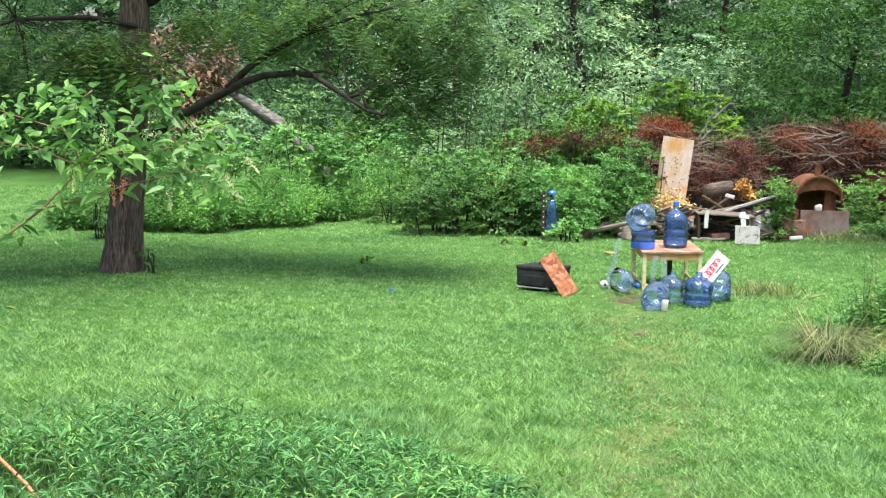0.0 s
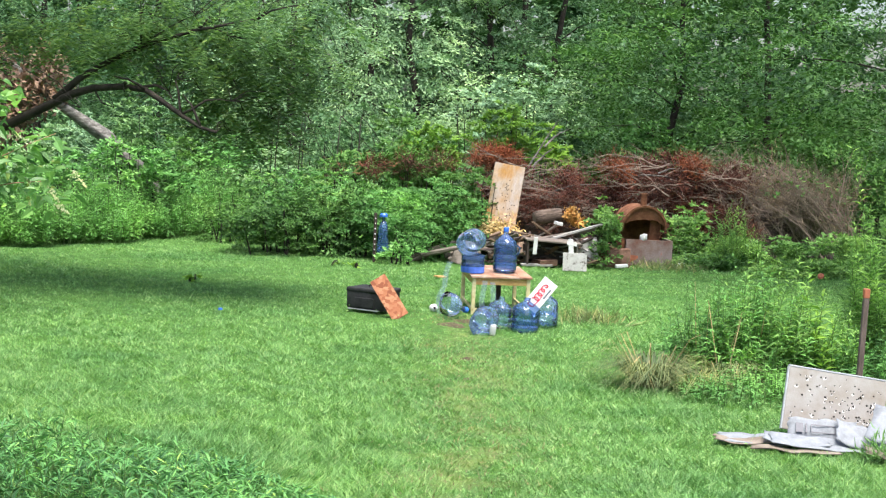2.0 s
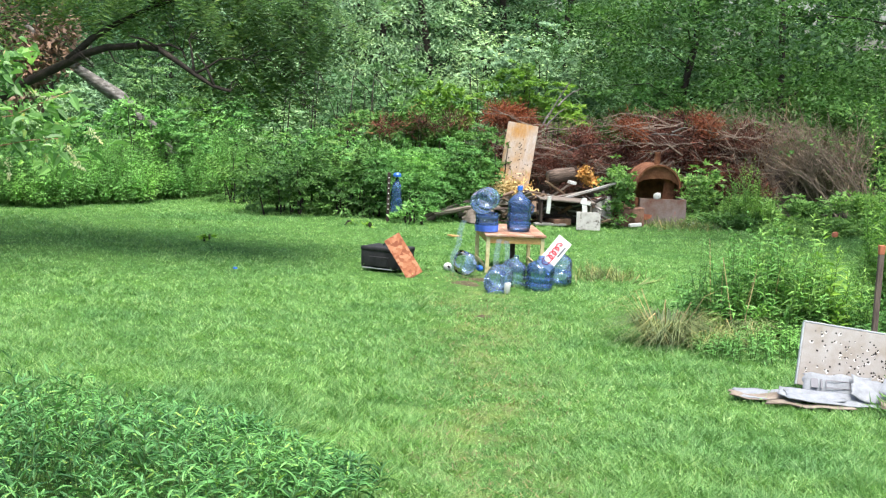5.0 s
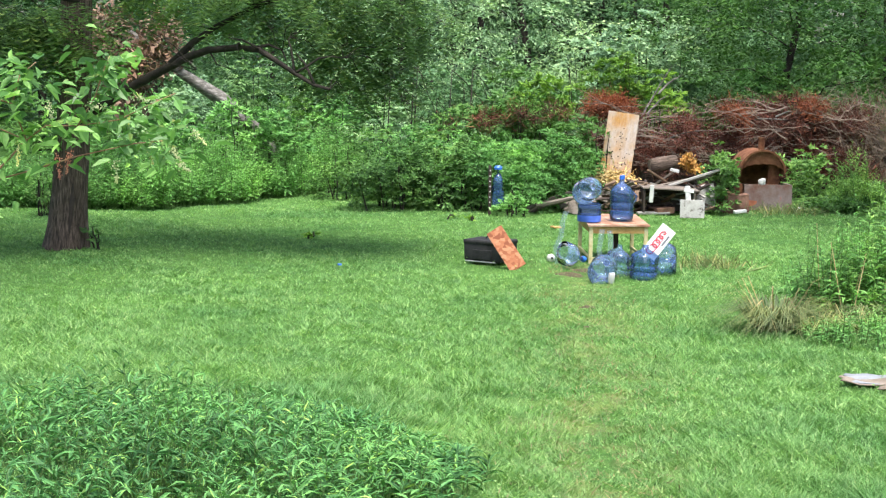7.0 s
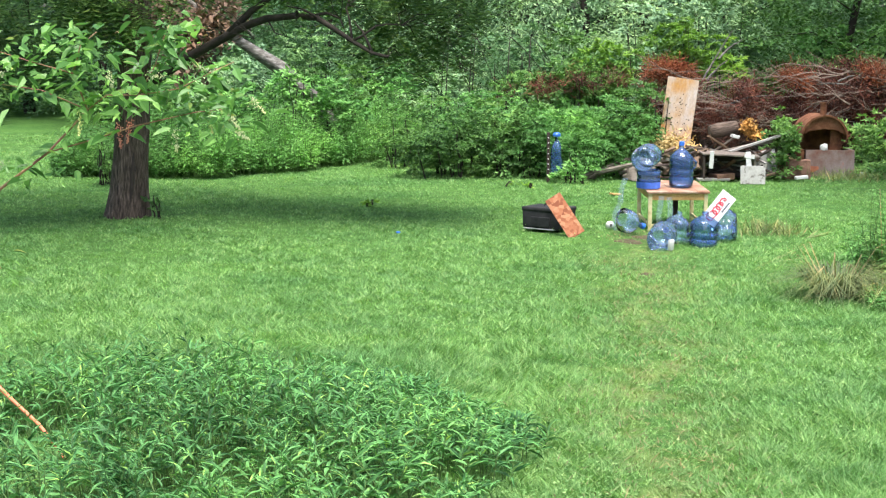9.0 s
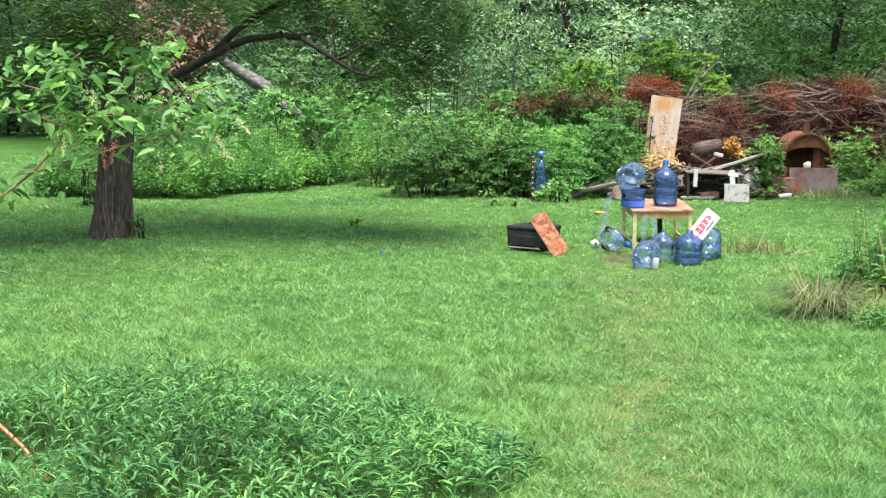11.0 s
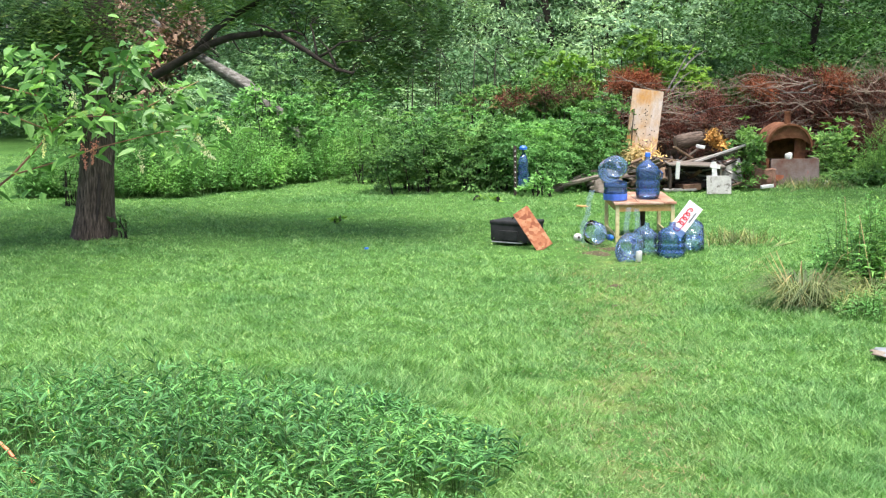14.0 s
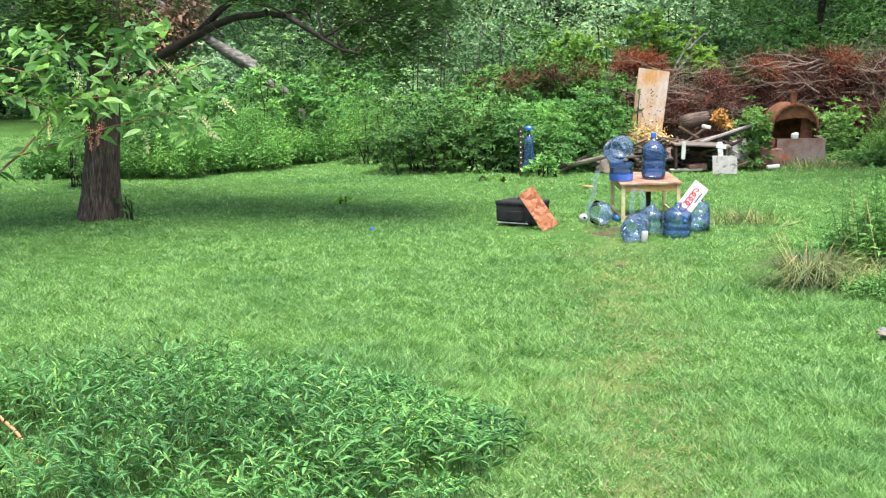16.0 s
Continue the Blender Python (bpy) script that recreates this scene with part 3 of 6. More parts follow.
# ---- woods and shrubs ----
def tree(name, label, x, y, h, r, leaf, size, seed, lean=0.0, crown_from=0.06, wide=0.34, n=16000, bark="bark_dark", limbs=12, m=34, sag=0.35, aspect=0.24):
    """A forest tree: tapering trunk, rising limbs, and tiers of leafy sprays round the limbs' outer halves."""
    rng, rn = np.random.default_rng(seed), random.Random(seed)
    t = thing(name, label, "tree", pose(x, y, -0.05), "woodland trees")
    wood_ = Shape()
    top = Vector((lean * h, rn.uniform(-0.4, 0.4), h))
    pts = [Vector((0, 0, 0)).lerp(top, k / 7) + Vector((rn.uniform(-.12, .12), rn.uniform(-.12, .12), 0)) * (k > 0) for k in range(8)]
    wood_.tube(pts, [r * (1.35 if k == 0 else 1) * (1 - 0.85 * k / 7) for k in range(8)], 8)
    blobs = []
    for k in range(limbs):
        f = crown_from + (0.95 - crown_from) * ((k + rn.random()) / limbs) ** 1.5
        base = Vector((0, 0, 0)).lerp(top, f)
        ang = k * 2.4 + rn.uniform(-.4, .4)
        reach = h * wide * (1.1 - 0.65 * f) * rn.uniform(0.7, 1.25)
        end = base + Vector((math.cos(ang) * reach, math.sin(ang) * reach, reach * rn.uniform(0.05, 0.5)))
        line = bend(base, end, reach * 0.12, 5, reach * 0.03, rn)
        wood_.tube(line, [r * 0.22 * (1 - f * 0.6) * (1 - 0.85 * i / 5) for i in range(6)], 5)
        for q in ((0.5, 1.0) if k % 2 else (0.9,)):
            c = base.lerp(end, q)
            s = reach * rn.uniform(0.34, 0.58) + 0.3
            blobs.append((c.x + rn.uniform(-.3, .3), c.y + rn.uniform(-.3, .3), c.z + rn.uniform(-.2, .4), s, s, s * rn.uniform(0.4, 0.65)))
    wood_.done("trunk", M[bark], t, smooth=True)
    P, A, W = mound(rng, blobs, n, size, m, aspect, sag, low=0.1)
    facets("crown", leaf_quads(P, A, W), 4, M[leaf], t)
    return t


def woods():
    rn = random.Random(11)
    kinds = [("wood_leaf", "tall woodland tree with dull green leaves"), ("wood_leaf_hazy", "grey-green woodland tree with leaves paled for haze"),
             ("wood_leaf_fresh", "woodland tree with fresh green leaves"), ("wood_leaf_dark_shade", "deep green woodland tree toned darker for shade")]
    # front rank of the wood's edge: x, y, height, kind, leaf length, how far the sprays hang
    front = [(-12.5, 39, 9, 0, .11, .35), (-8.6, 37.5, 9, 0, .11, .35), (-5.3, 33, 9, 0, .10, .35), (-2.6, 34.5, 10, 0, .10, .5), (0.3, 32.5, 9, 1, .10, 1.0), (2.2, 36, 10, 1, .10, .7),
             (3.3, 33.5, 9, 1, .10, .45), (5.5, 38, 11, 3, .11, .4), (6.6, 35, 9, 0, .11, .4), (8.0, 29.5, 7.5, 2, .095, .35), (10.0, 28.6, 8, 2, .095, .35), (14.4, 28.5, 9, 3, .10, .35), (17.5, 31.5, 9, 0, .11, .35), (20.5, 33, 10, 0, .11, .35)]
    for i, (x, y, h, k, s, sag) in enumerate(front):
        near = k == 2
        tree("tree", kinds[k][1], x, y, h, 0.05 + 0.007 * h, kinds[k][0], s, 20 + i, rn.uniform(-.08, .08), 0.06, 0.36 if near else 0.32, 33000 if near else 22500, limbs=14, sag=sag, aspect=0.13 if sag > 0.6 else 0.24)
    tree("tree", "dark green tree that overhangs the lawn edge", 9.5, 19.2, 8.5, 0.15, "wood_leaf_dark_shade", 0.10, 58, -.02, 0.26, 0.34, 20000, limbs=13)
    for i in range(15):
        x = -17 + i * 2.75 + rn.uniform(-.8, .8)
        y = 43 + rn.uniform(-2.5, 4)
        # back rank: haze-paled leaves only mid-wood, every other tree in the shade-dark tone
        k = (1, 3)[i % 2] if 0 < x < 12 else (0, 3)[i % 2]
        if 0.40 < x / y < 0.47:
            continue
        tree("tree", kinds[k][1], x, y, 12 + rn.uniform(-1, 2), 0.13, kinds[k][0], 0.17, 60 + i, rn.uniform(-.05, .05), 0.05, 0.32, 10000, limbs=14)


woods()


def far_woods():
    """A closed belt of far trees that rings the clearing."""
    rng = np.random.default_rng(5)
    n = 38000
    a = np.radians(np.where(rng.random(n) < 0.6, rng.uniform(-35, 40, n), rng.uniform(-180, 180, n)))
    d = rng.uniform(58, 66, n)
    z = 17 * rng.random(n) ** 0.8
    crown = 2.5 * np.sin(a * 23) + 1.5 * np.sin(a * 41 + 1)
    P = np.c_[d * np.sin(a), d * np.cos(a), np.maximum(0.2, z + crown * (z / 17))]
    A = unit(rng.normal(size=(n, 3)) + np.c_[-np.sin(a), -np.cos(a), -0.3 + 0 * a]) * rng.uniform(0.5, 1.2, n)[:, None]
    W = unit(np.cross(A, rng.normal(size=(n, 3)) * 0.5 + np.array([0, 0, 1.0]))) * np.linalg.norm(A, axis=1)[:, None] * 0.4
    gap = (np.abs(np.degrees(a) - 23.3) < 1.6) & (P[:, 2] > 3.2) & (rng.random(n) < 0.93)
    # the belt takes the dark leaf tone that paints in the wood's shade
    ob = facets("far_woods", leaf_quads(P[~gap], A[~gap], W[~gap]), 4, M["wood_leaf_dark_shade"])
    tagged(ob, "dense far belt of green woodland", "woods", kind="stuff")


far_woods()


def shrub(name, label, blobs, n, size, leaf, seed, category="bush", stems=14, aspect=0.3, per=20, droop=0.25, group="", kind="", stem_mat="bark_dark"):
    rng, rn = np.random.default_rng(seed), random.Random(seed)
    cx = sum(b[0] for b in blobs) / len(blobs)
    cy = sum(b[1] for b in blobs) / len(blobs)
    t = thing(name, label, category, pose(cx, cy, 0), group, kind)
    loc = []
    for b in blobs:
        # each mass breaks up into smaller mounds with gaps between them
        for k in range(9):
            a, e = k * 2.4 + rn.uniform(-.5, .5), rn.uniform(-.75, 1.0)
            c = math.sqrt(max(0.05, 1 - e * e))
            q = rn.uniform(.36, .56)
            loc.append((b[0] - cx + .66 * b[3] * c * math.cos(a), b[1] - cy + .66 * b[4] * c * math.sin(a), b[2] + .62 * b[5] * e, b[3] * q, b[4] * q, b[5] * q * rn.uniform(.8, 1.25)))
    P, A, W = mound(rng, loc, n, size, per, aspect * 0.8, max(0.1, droop + 0.1), low=0.02)
    facets("foliage", leaf_quads(P, A, W), 4, M[leaf], t)
    s = Shape()
    for k in range(stems):
        b = rn.choice(loc)
        end = Vector(b[:3]) + Vector((rn.uniform(-.8, .8) * b[3], rn.uniform(-.8, .8) * b[4], rn.uniform(0, .9) * b[5]))
        s.tube(bend((end.x * 0.85 + rn.uniform(-.1, .1), end.y * 0.85, -0.03), end, 0.05, 5, 0.03, rn), [q * (0.4 if stem_mat == "stem_green" else 1.0) for q in (0.016, 0.013, 0.011, 0.009, 0.006, 0.003)], 4)
    s.done("stem_mass", M[stem_mat], t, kind="stuff")
    return t


def herb_stand(name, label, x, y, rx, ry, h, n, m, size, aspect, leaf, seed, group, edge=0.55, stem="stem_green", r=0.005, lean=0.14, rise=0.2):
    """A stand of upright leafy stems, lower towards its rim."""
    rng = np.random.default_rng(seed)
    t = thing(name, label, "weeds", pose(x, y, 0), group)
    a, q = rng.uniform(0, 2 * np.pi, n), np.sqrt(rng.random(n))
    X, Y = np.cos(a) * q * rx, np.sin(a) * q * ry
    H = h * (1 - edge * q ** 2.5) * rng.uniform(0.5, 1.12, n) * (1 + 0.25 * np.sin(X * 5 + seed) * np.sin(Y * 4 + seed))
    P, A, W, foot, top = stem_leaves(rng, X, Y, H, m, size, aspect, lean=lean, rise=rise)
    stem_mass(foot, top, r, M[stem], t)
    facets("leaf_mass", leaf_folded(P, A, W, 0.08, 0.22), 4, M[leaf], t, kind="stuff")
    return t


def hedges():
    # the tall herb bank left of the clearing's bay
    for i, (x, y, w, h) in enumerate([(-5.6, 23.2, 0.55, 0.75), (-4.7, 23.0, 0.75, 1.08), (-3.7, 23.3, 0.8, 1.12), (-2.8, 24.0, 0.75, 1.0), (-2.0, 25.2, 0.8, 1.05), (-1.1, 26.4, 0.9, 1.1)]):
        herb_stand("tall_herbs", "bank of tall leafy green herbs at the lawn edge", x, y, w, 0.85, h * 1.02, 330, 28, 0.095, 0.14, "hedge_tall", 100 + i, "lawn edge herbs")
    # rounded bramble bushes
    for i, (x, y, w, h) in enumerate([(0.1, 22.6, 0.8, 1.05), (0.95, 22.8, 0.8, 1.3), (1.75, 22.5, 0.7, 1.05), (2.55, 22.9, 0.75, 1.35), (3.1, 23.3, 0.6, 1.45), (-0.3, 24.2, 0.9, 1.2), (0.7, 24.4, 1.1, 1.4), (2.5, 24.6, 1.0, 1.15)]):
        bl = [(x, y, h * 0.4, w, 0.75, h * 0.6), (x + 0.3 * w, y - 0.1, h * 0.25, w * 0.7, 0.6, h * 0.45), (x - 0.4 * w, y, h * 0.5, w * 0.6, 0.5, h * 0.42)]
        shrub("bramble_bush", "dense dark green bramble bush", bl, 9500, (0.06, 0.07, 0.055)[i % 3], ("hedge", "hedge", "hedge_tall", "hedge_tall", "wood_leaf_fresh", "hedge", "hedge_tall", "hedge_tall")[i], 130 + i, "bush", 12, 0.3, 26, 0.3, "bramble bushes")
    # under-storey before the wood
    rn = random.Random(4)
    for i in range(24):
        x = -6.0 + i * 1.0
        y = 27.6 + rn.uniform(-.5, 1.4)
        h = rn.uniform(1.3, 2.3)
        leaf = ("wood_leaf_fresh", "hedge_tall", "wood_leaf_hazy", "wood_leaf")[i % 4]
        bl = [(x, y, h * 0.45, 1.0, 0.8, h * 0.6), (x + 0.4, y + 0.5, h * 0.7, 0.7, 0.7, h * 0.5)]
        shrub("understorey_shrub", "green shrub at the edge of the wood", bl, 5200, 0.085, leaf, 160 + i, "bush", 8, 0.34, 20, 0.2, "wood edge shrubs")
    shrub("yellow_green_shrub", "small yellow-green shrub before dark undergrowth", [(-2.35, 26.6, 1.3, .42, .4, .3), (-1.9, 26.7, 1.05, .4, .4, .3)], 1500, 0.07, "wood_leaf_fresh", 190)
    shrub("understorey_shrub", "leafy green shrub before a fallen dead tree", [(-2.5, 25.2, 1.05, .7, .5, .6), (-3.3, 25.2, .9, .6, .5, .5), (-1.8, 25.2, 1.0, .6, .5, .5)], 5200, 0.09, "hedge_tall", 194)
    shrub("green_bush", "low green bush before a studded post", [(1.85, 21.55, .16, .22, .15, .2)], 420, 0.07, "hedge_tall", 195, "bush", 5, 0.3, 12, 0.06)
    shrub("bright_sapling", "bright yellow-green sapling at the wood edge", [(2.8, 26.0, 1.65, .42, .4, .5), (2.95, 26.0, 1.1, .5, .4, .6)], 2400, 0.11, "bush_bright", 191)
    shrub("bright_sapling", "fresh light green sapling behind the brush pile", [(4.1, 26.4, 1.8, .6, .5, .7), (4.8, 26.6, 1.5, .6, .5, .7)], 4200, 0.10, "bush_bright", 192)
    shrub("understorey_shrub", "pale green shrub behind the brush pile", [(4.0, 28.2, 2.3, .8, .7, .9), (5.2, 28.4, 2.5, .9, .7, 1.0)], 5200, 0.09, "wood_leaf_hazy", 196)
    shrub("bright_sapling", "light green leafy mound beside the bramble", [(1.8, 25.6, 1.3, .9, .6, .5), (2.5, 25.6, 1.3, .7, .6, .5)], 5200, 0.09, "wood_leaf_fresh", 193)
    # green growth below and beside the grey brush, right
    for i, (x, y, w, h) in enumerate([(5.12, 22.5, 0.30, 1.0), (6.7, 23.3, 0.42, 1.0), (7.5, 23.3, 0.6, 0.42), (8.3, 23.4, 0.6, 0.45), (9.2, 23.2, 0.7, 0.55), (10.2, 23.0, 0.8, 0.9), (11.2, 22.6, 0.8, 1.2), (8.0, 21.8, 0.9, 0.22), (9.4, 21.8, 0.9, 0.28), (6.9, 22.4, 0.6, 0.28)]):
        bl = [(x, y, h * 0.4, w, 0.6, h * 0.6), (x + 0.3 * w, y, h * 0.6, w * 0.6, 0.5, h * 0.42)]
        shrub("green_bush", "fresh green weeds beside the brush pile", bl, 2600, 0.08, "goldenrod" if i % 3 else "hedge", 200 + i, "bush", 12, 0.24, 16, 0.1, "pile side weeds", stem_mat="stem_green")
    herb_stand("light_green_weed", "light green upright weed beside a rusty stove", 7.3, 22.5, 0.42, 0.3, 0.95, 60, 30, 0.10, 0.10, "goldenrod", 215, "pile side weeds", rise=0.7)


hedges()


def weed_mound():
    """The mound of lance-leaved weeds close by."""
    rng = np.random.default_rng(31)
    t = thing("weed_mound", "dense mound of lance-leaved green weeds on the lawn", "weeds", pose(-1.1, 7.4, 0))
    n = 2000
    x, y = rng.uniform(-1.9, 2.1, n), rng.uniform(-1.6, 1.7, n)
    f = 1 - ((x + 0.28) / np.where(x > -0.28, 1.92, 1.8)) ** 2 - ((y + 0.05) / 1.62) ** 2
    f += 0.10 * np.sin(x * 4.2 + 1) * np.sin(y * 3.7)
    ok = (f > 0.02 + 0.1 * rng.random(n)) & (np.hypot((x + 0.98) / 0.24, (y + 0.15) / 0.55) > 1)
    x, y, f = x[ok], y[ok], f[ok]
    h = (0.07 + 0.52 * np.where(y < 0, f ** 0.42, f ** 0.75) * (1 - 0.22 * np.clip(x + 0.3, 0, 2))) * rng.uniform(0.35, 1.12, len(x)) * (1 + 0.12 * np.sin(x * 7 + 2) * np.sin(y * 6))
    P, A, W, foot, top = stem_leaves(rng, x, y, h, 8, 0.13, 0.072, 0.50, 0.25, 0.35, 0.35)
    stem_mass(foot, top, 0.004, M["stem_green"], t)
    facets("leaf_mass", leaf_lance(P, A, W, 0.07, 0.20), 4, M["weed_leaf"], t, kind="stuff")
    r = Shape().tube([(-1.3, 0.0, 0.5), (-1.13, -0.02, 0.33), (-0.98, -0.05, 0.2), (-0.86, -0.12, 0.08), (-0.8, -0.15, 0.0)], [0.011, 0.011, 0.01, 0.009, 0.008], 7)
    ob = r.done("bent_stem", M["stem_red"], None, smooth=True)
    ob.matrix_basis = pose(-1.1, 7.4, 0)
    tagged(ob, "bare bent red-orange plant stem in the weeds", "stem")


weed_mound()


def walnut_tree():
    """The lawn tree: a stout trunk, one low limb that arches over the grass, and feathery leaves."""
    rn, rng = random.Random(41), np.random.default_rng(41)
    bx, by = -3.79, 17.45
    t = thing("lawn_tree", "stout lawn tree with furrowed bark and feathery pinnate leaves", "tree", pose(bx, by, 0))
    bm = bmesh.new()
    rings, sides = 26, 28
    prof = []
    for j in range(rings):
        z = -0.05 + 4.6 * j / (rings - 1)
        r = 0.205 - 0.012 * z + 0.075 * math.exp(-max(z, 0) * 3.5)
        cx = 0.10 * z - 0.01 * z * z
        ring = []
        for k in range(sides):
            a = 2 * math.pi * k / sides
            q = r * (1 + 0.05 * math.sin(3 * a + z) + 0.05 * math.exp(-max(z, 0) * 4) * math.sin(5 * a) + 0.035 * noise.noise(Vector((a * 5, z * 1.2, 3))) + (0.045 if (k + int(2.2 * z)) % 2 else -0.03))
            ring.append(bm.verts.new((cx + q * math.cos(a), q * math.sin(a), z)))
        prof.append(ring)
    for j in range(rings - 1):
        for k in range(sides):
            bm.faces.new((prof[j][k], prof[j][(k + 1) % sides], prof[j + 1][(k + 1) % sides], prof[j + 1][k]))
    part("trunk", bm, M["bark"], t, smooth=True)
    Shape().tube([(.10, -.215, .22), (.125, -.205, .4), (.135, -.2, .6), (.15, -.19, .8)], [.012, .03, .026, .008], 8).rough(.012, 14).done("bark_scar", M["leg_shade_dark"], t, "dark split in the bark")

    def L(x, y, z):
        return Vector((x - bx, y - by, z))
    limb_lines = [
        ([L(-3.6, 17.4, 1.55), L(-3.3, 17.35, 1.70), L(-3.0, 17.3, 1.9), L(-2.6, 17.1, 2.1), L(-2.25, 17.0, 2.28), L(-2.0, 16.9, 2.36), L(-1.65, 16.75, 2.39), L(-1.4, 16.6, 2.36), L(-1.22, 16.5, 2.25), L(-1.0, 16.35, 2.11), L(-0.77, 16.2, 1.98), L(-0.6, 16.1, 1.94)], 0.062),
        ([L(-2.45, 17.05, 2.2), L(-2.2, 17.1, 2.45), L(-1.95, 17.1, 2.62), L(-1.5, 17.0, 2.85), L(-0.9, 16.8, 3.05), L(-0.2, 16.6, 3.2)], 0.045),
        ([L(-3.4, 17.4, 3.2), L(-2.9, 17.2, 3.5), L(-2.2, 17.0, 3.75), L(-1.3, 16.8, 3.9), L(-0.4, 16.5, 3.9)], 0.06),
        ([L(-3.5, 17.4, 4.0), L(-3.2, 18.2, 4.6), L(-2.5, 19.2, 5.0), L(-1.8, 20, 5.2)], 0.06),
        ([L(-3.5, 17.4, 3.6), L(-4.2, 17.0, 3.9), L(-5.2, 16.6, 4.1), L(-6.2, 16.4, 4.0)], 0.06),
        # forward limb, lengthened out of view to carry the added shading masses
        ([L(-3.5, 17.4, 4.3), L(-3.3, 16.4, 4.7), L(-2.9, 15.2, 5.0), L(-3.0, 13.8, 5.2), L(-3.4, 12.6, 5.3)], 0.06),
        ([L(-3.45, 17.4, 4.4), L(-3.9, 18.4, 5.2), L(-4.6, 19.6, 5.6)], 0.06),
        ([L(-3.45, 17.4, 2.9), L(-4.0, 16.9, 3.0), L(-4.7, 16.5, 2.95), L(-5.3, 16.2, 2.7)], 0.04),
        ([L(-2.0, 16.9, 2.36), L(-1.9, 16.8, 2.2), L(-1.75, 16.7, 2.15)], 0.012),
        ([L(-1.5, 16.7, 2.38), L(-1.3, 16.7, 2.42), L(-1.15, 16.6, 2.36), L(-1.1, 16.5, 2.25)], 0.022),
    ]
    tips = []
    for pts, r in limb_lines:
        s = Shape()
        n = len(pts)
        s.tube(pts, [r * (1 - 0.72 * i / (n - 1)) for i in range(n)], 8)
        for k in range(5 if r > 0.03 else 2):
            i = rn.randint(n // 2, n - 1)
            e = pts[i] + Vector((rn.uniform(-.4, .6), rn.uniform(-.5, .3), rn.uniform(-.15, .45)))
            s.tube(bend(pts[i], e, 0.06, 4, 0.03, rn), [r * .3, r * .25, r * .2, r * .14, r * .08], 5)
            tips.append(e)
        s.done("limb", M["bark_dark"], t, smooth=True)
        tips += [p for p in pts[len(pts) // 2:]]
    # pinnate leaves in hanging sprays
    P, A, W = [], [], []
    stems = Shape()

    def spray(p, ang, length, fall):
        d = Vector((math.cos(ang), math.sin(ang), -fall)).normalized()
        side = d.cross(Vector((0, 0, 1))).normalized()
        for k in range(9):
            f = 0.15 + 0.85 * k / 8
            q = p + d * length * f + Vector((0, 0, -0.25 * length * f * f))
            for sgn in (-1, 1):
                a = (d * 0.35 + side * sgn + Vector((0, 0, rn.uniform(-.35, .05)))).normalized() * length * 0.26 * (1 - abs(f - 0.55) * 0.6)
                P.append(q[:]), A.append(a[:])
                W.append((a.cross(Vector((rn.uniform(-.2, .2), rn.uniform(-.2, .2), 1))).normalized() * a.length * 0.17)[:])
    # masses of leaf: x, y, z, half-sizes, how many sprays
    masses = [(-0.8, 17.6, 2.85, 1.3, .6, .55, 230), (-0.1, 16.9, 2.65, .95, .6, .6, 230), (0.1, 16.6, 3.3, .9, .8, .4, 130), (-0.3, 16.9, 2.15, .8, .5, .3, 85), (-1.6, 17.0, 3.1, .9, .6, .35, 120), (-0.2, 16.9, 1.9, .5, .5, .2, 26),
              (-2.6, 17.9, 3.0, .9, .5, .3, 130), (-3.9, 16.7, 2.6, .8, .5, .42, 260), (-4.7, 16.6, 2.2, .6, .5, .42, 110), (-5.2, 16.3, 1.75, .35, .4, .4, 45), (-4.4, 16.6, 1.75, .3, .3, .25, 28), (-5.6, 16.6, 2.8, .9, .8, .5, 120),
              # high masses out of view; the last two are added to shade the lawn
              (-1.2, 17.4, 3.6, 1.5, .8, .5, 120), (-3.3, 17.2, 4.3, 2.0, 1.8, .8, 150), (-4.0, 17.4, 5.9, 2.6, 2.4, .6, 130), (-6.2, 17.6, 4.9, 1.6, 2.2, .6, 200), (-3.6, 19.2, 4.4, 1.8, .8, .5, 120), (-5.2, 17.0, 4.3, 1.6, 1.6, .7, 200), (-3, 15, 5.0, 1.6, 1.6, .6, 160), (-2.5, 18.6, 5.0, 1.6, 1.0, .6, 60), (-4.6, 18.6, 5.2, 1.6, 1.0, .6, 80), (-1.2, 18.0, 4.8, 1.2, .8, .5, 45), (-4.4, 13.3, 5.5, 2.0, 1.6, .5, 90), (-6.0, 13.4, 5.4, 1.9, 1.6, .5, 220)]
    for x, y, z, rx, ry, rz, n in masses:
        for k in range(int(n * 0.72)):
            d = unit(rng.normal(size=3)) * rng.random() ** 0.4
            p = L(x + d[0] * rx, y + d[1] * ry, z + d[2] * rz)
            spray(p, rn.uniform(0, 6.28), rn.uniform(0.36, 0.60), rn.uniform(0.1, 0.9))
            if k % 12 == 0:
                q = min(tips, key=lambda e: (e - p).length)
                if (q - p).length < 1.6:
                    stems.tube(bend(q, p, 0.09, 4, 0.05, rn), [0.006, 0.005, 0.004, 0.003, 0.002], 4, False)
    stems.done("twig_mass", M["bark_dark"], t, kind="stuff")
    facets("crown", leaf_quads(np.array(P), np.array(A), np.array(W), 0.06), 4, M["walnut_leaf"], t)
    shrub("trunk_sprout", "small green sprout at the foot of the tree", [(-3.45, 17.3, .18, .1, .1, .2)], 90, 0.06, "hedge", 43, "weed", 4, 0.3, 8, 0.05)
    shrub("trunk_sprout", "low tangle of dark vines behind the tree", [(-4.9, 21.5, .35, .35, .3, .45)], 1500, 0.06, "hedge", 44, "weed", 14, 0.2, 12, 0.07)


walnut_tree()


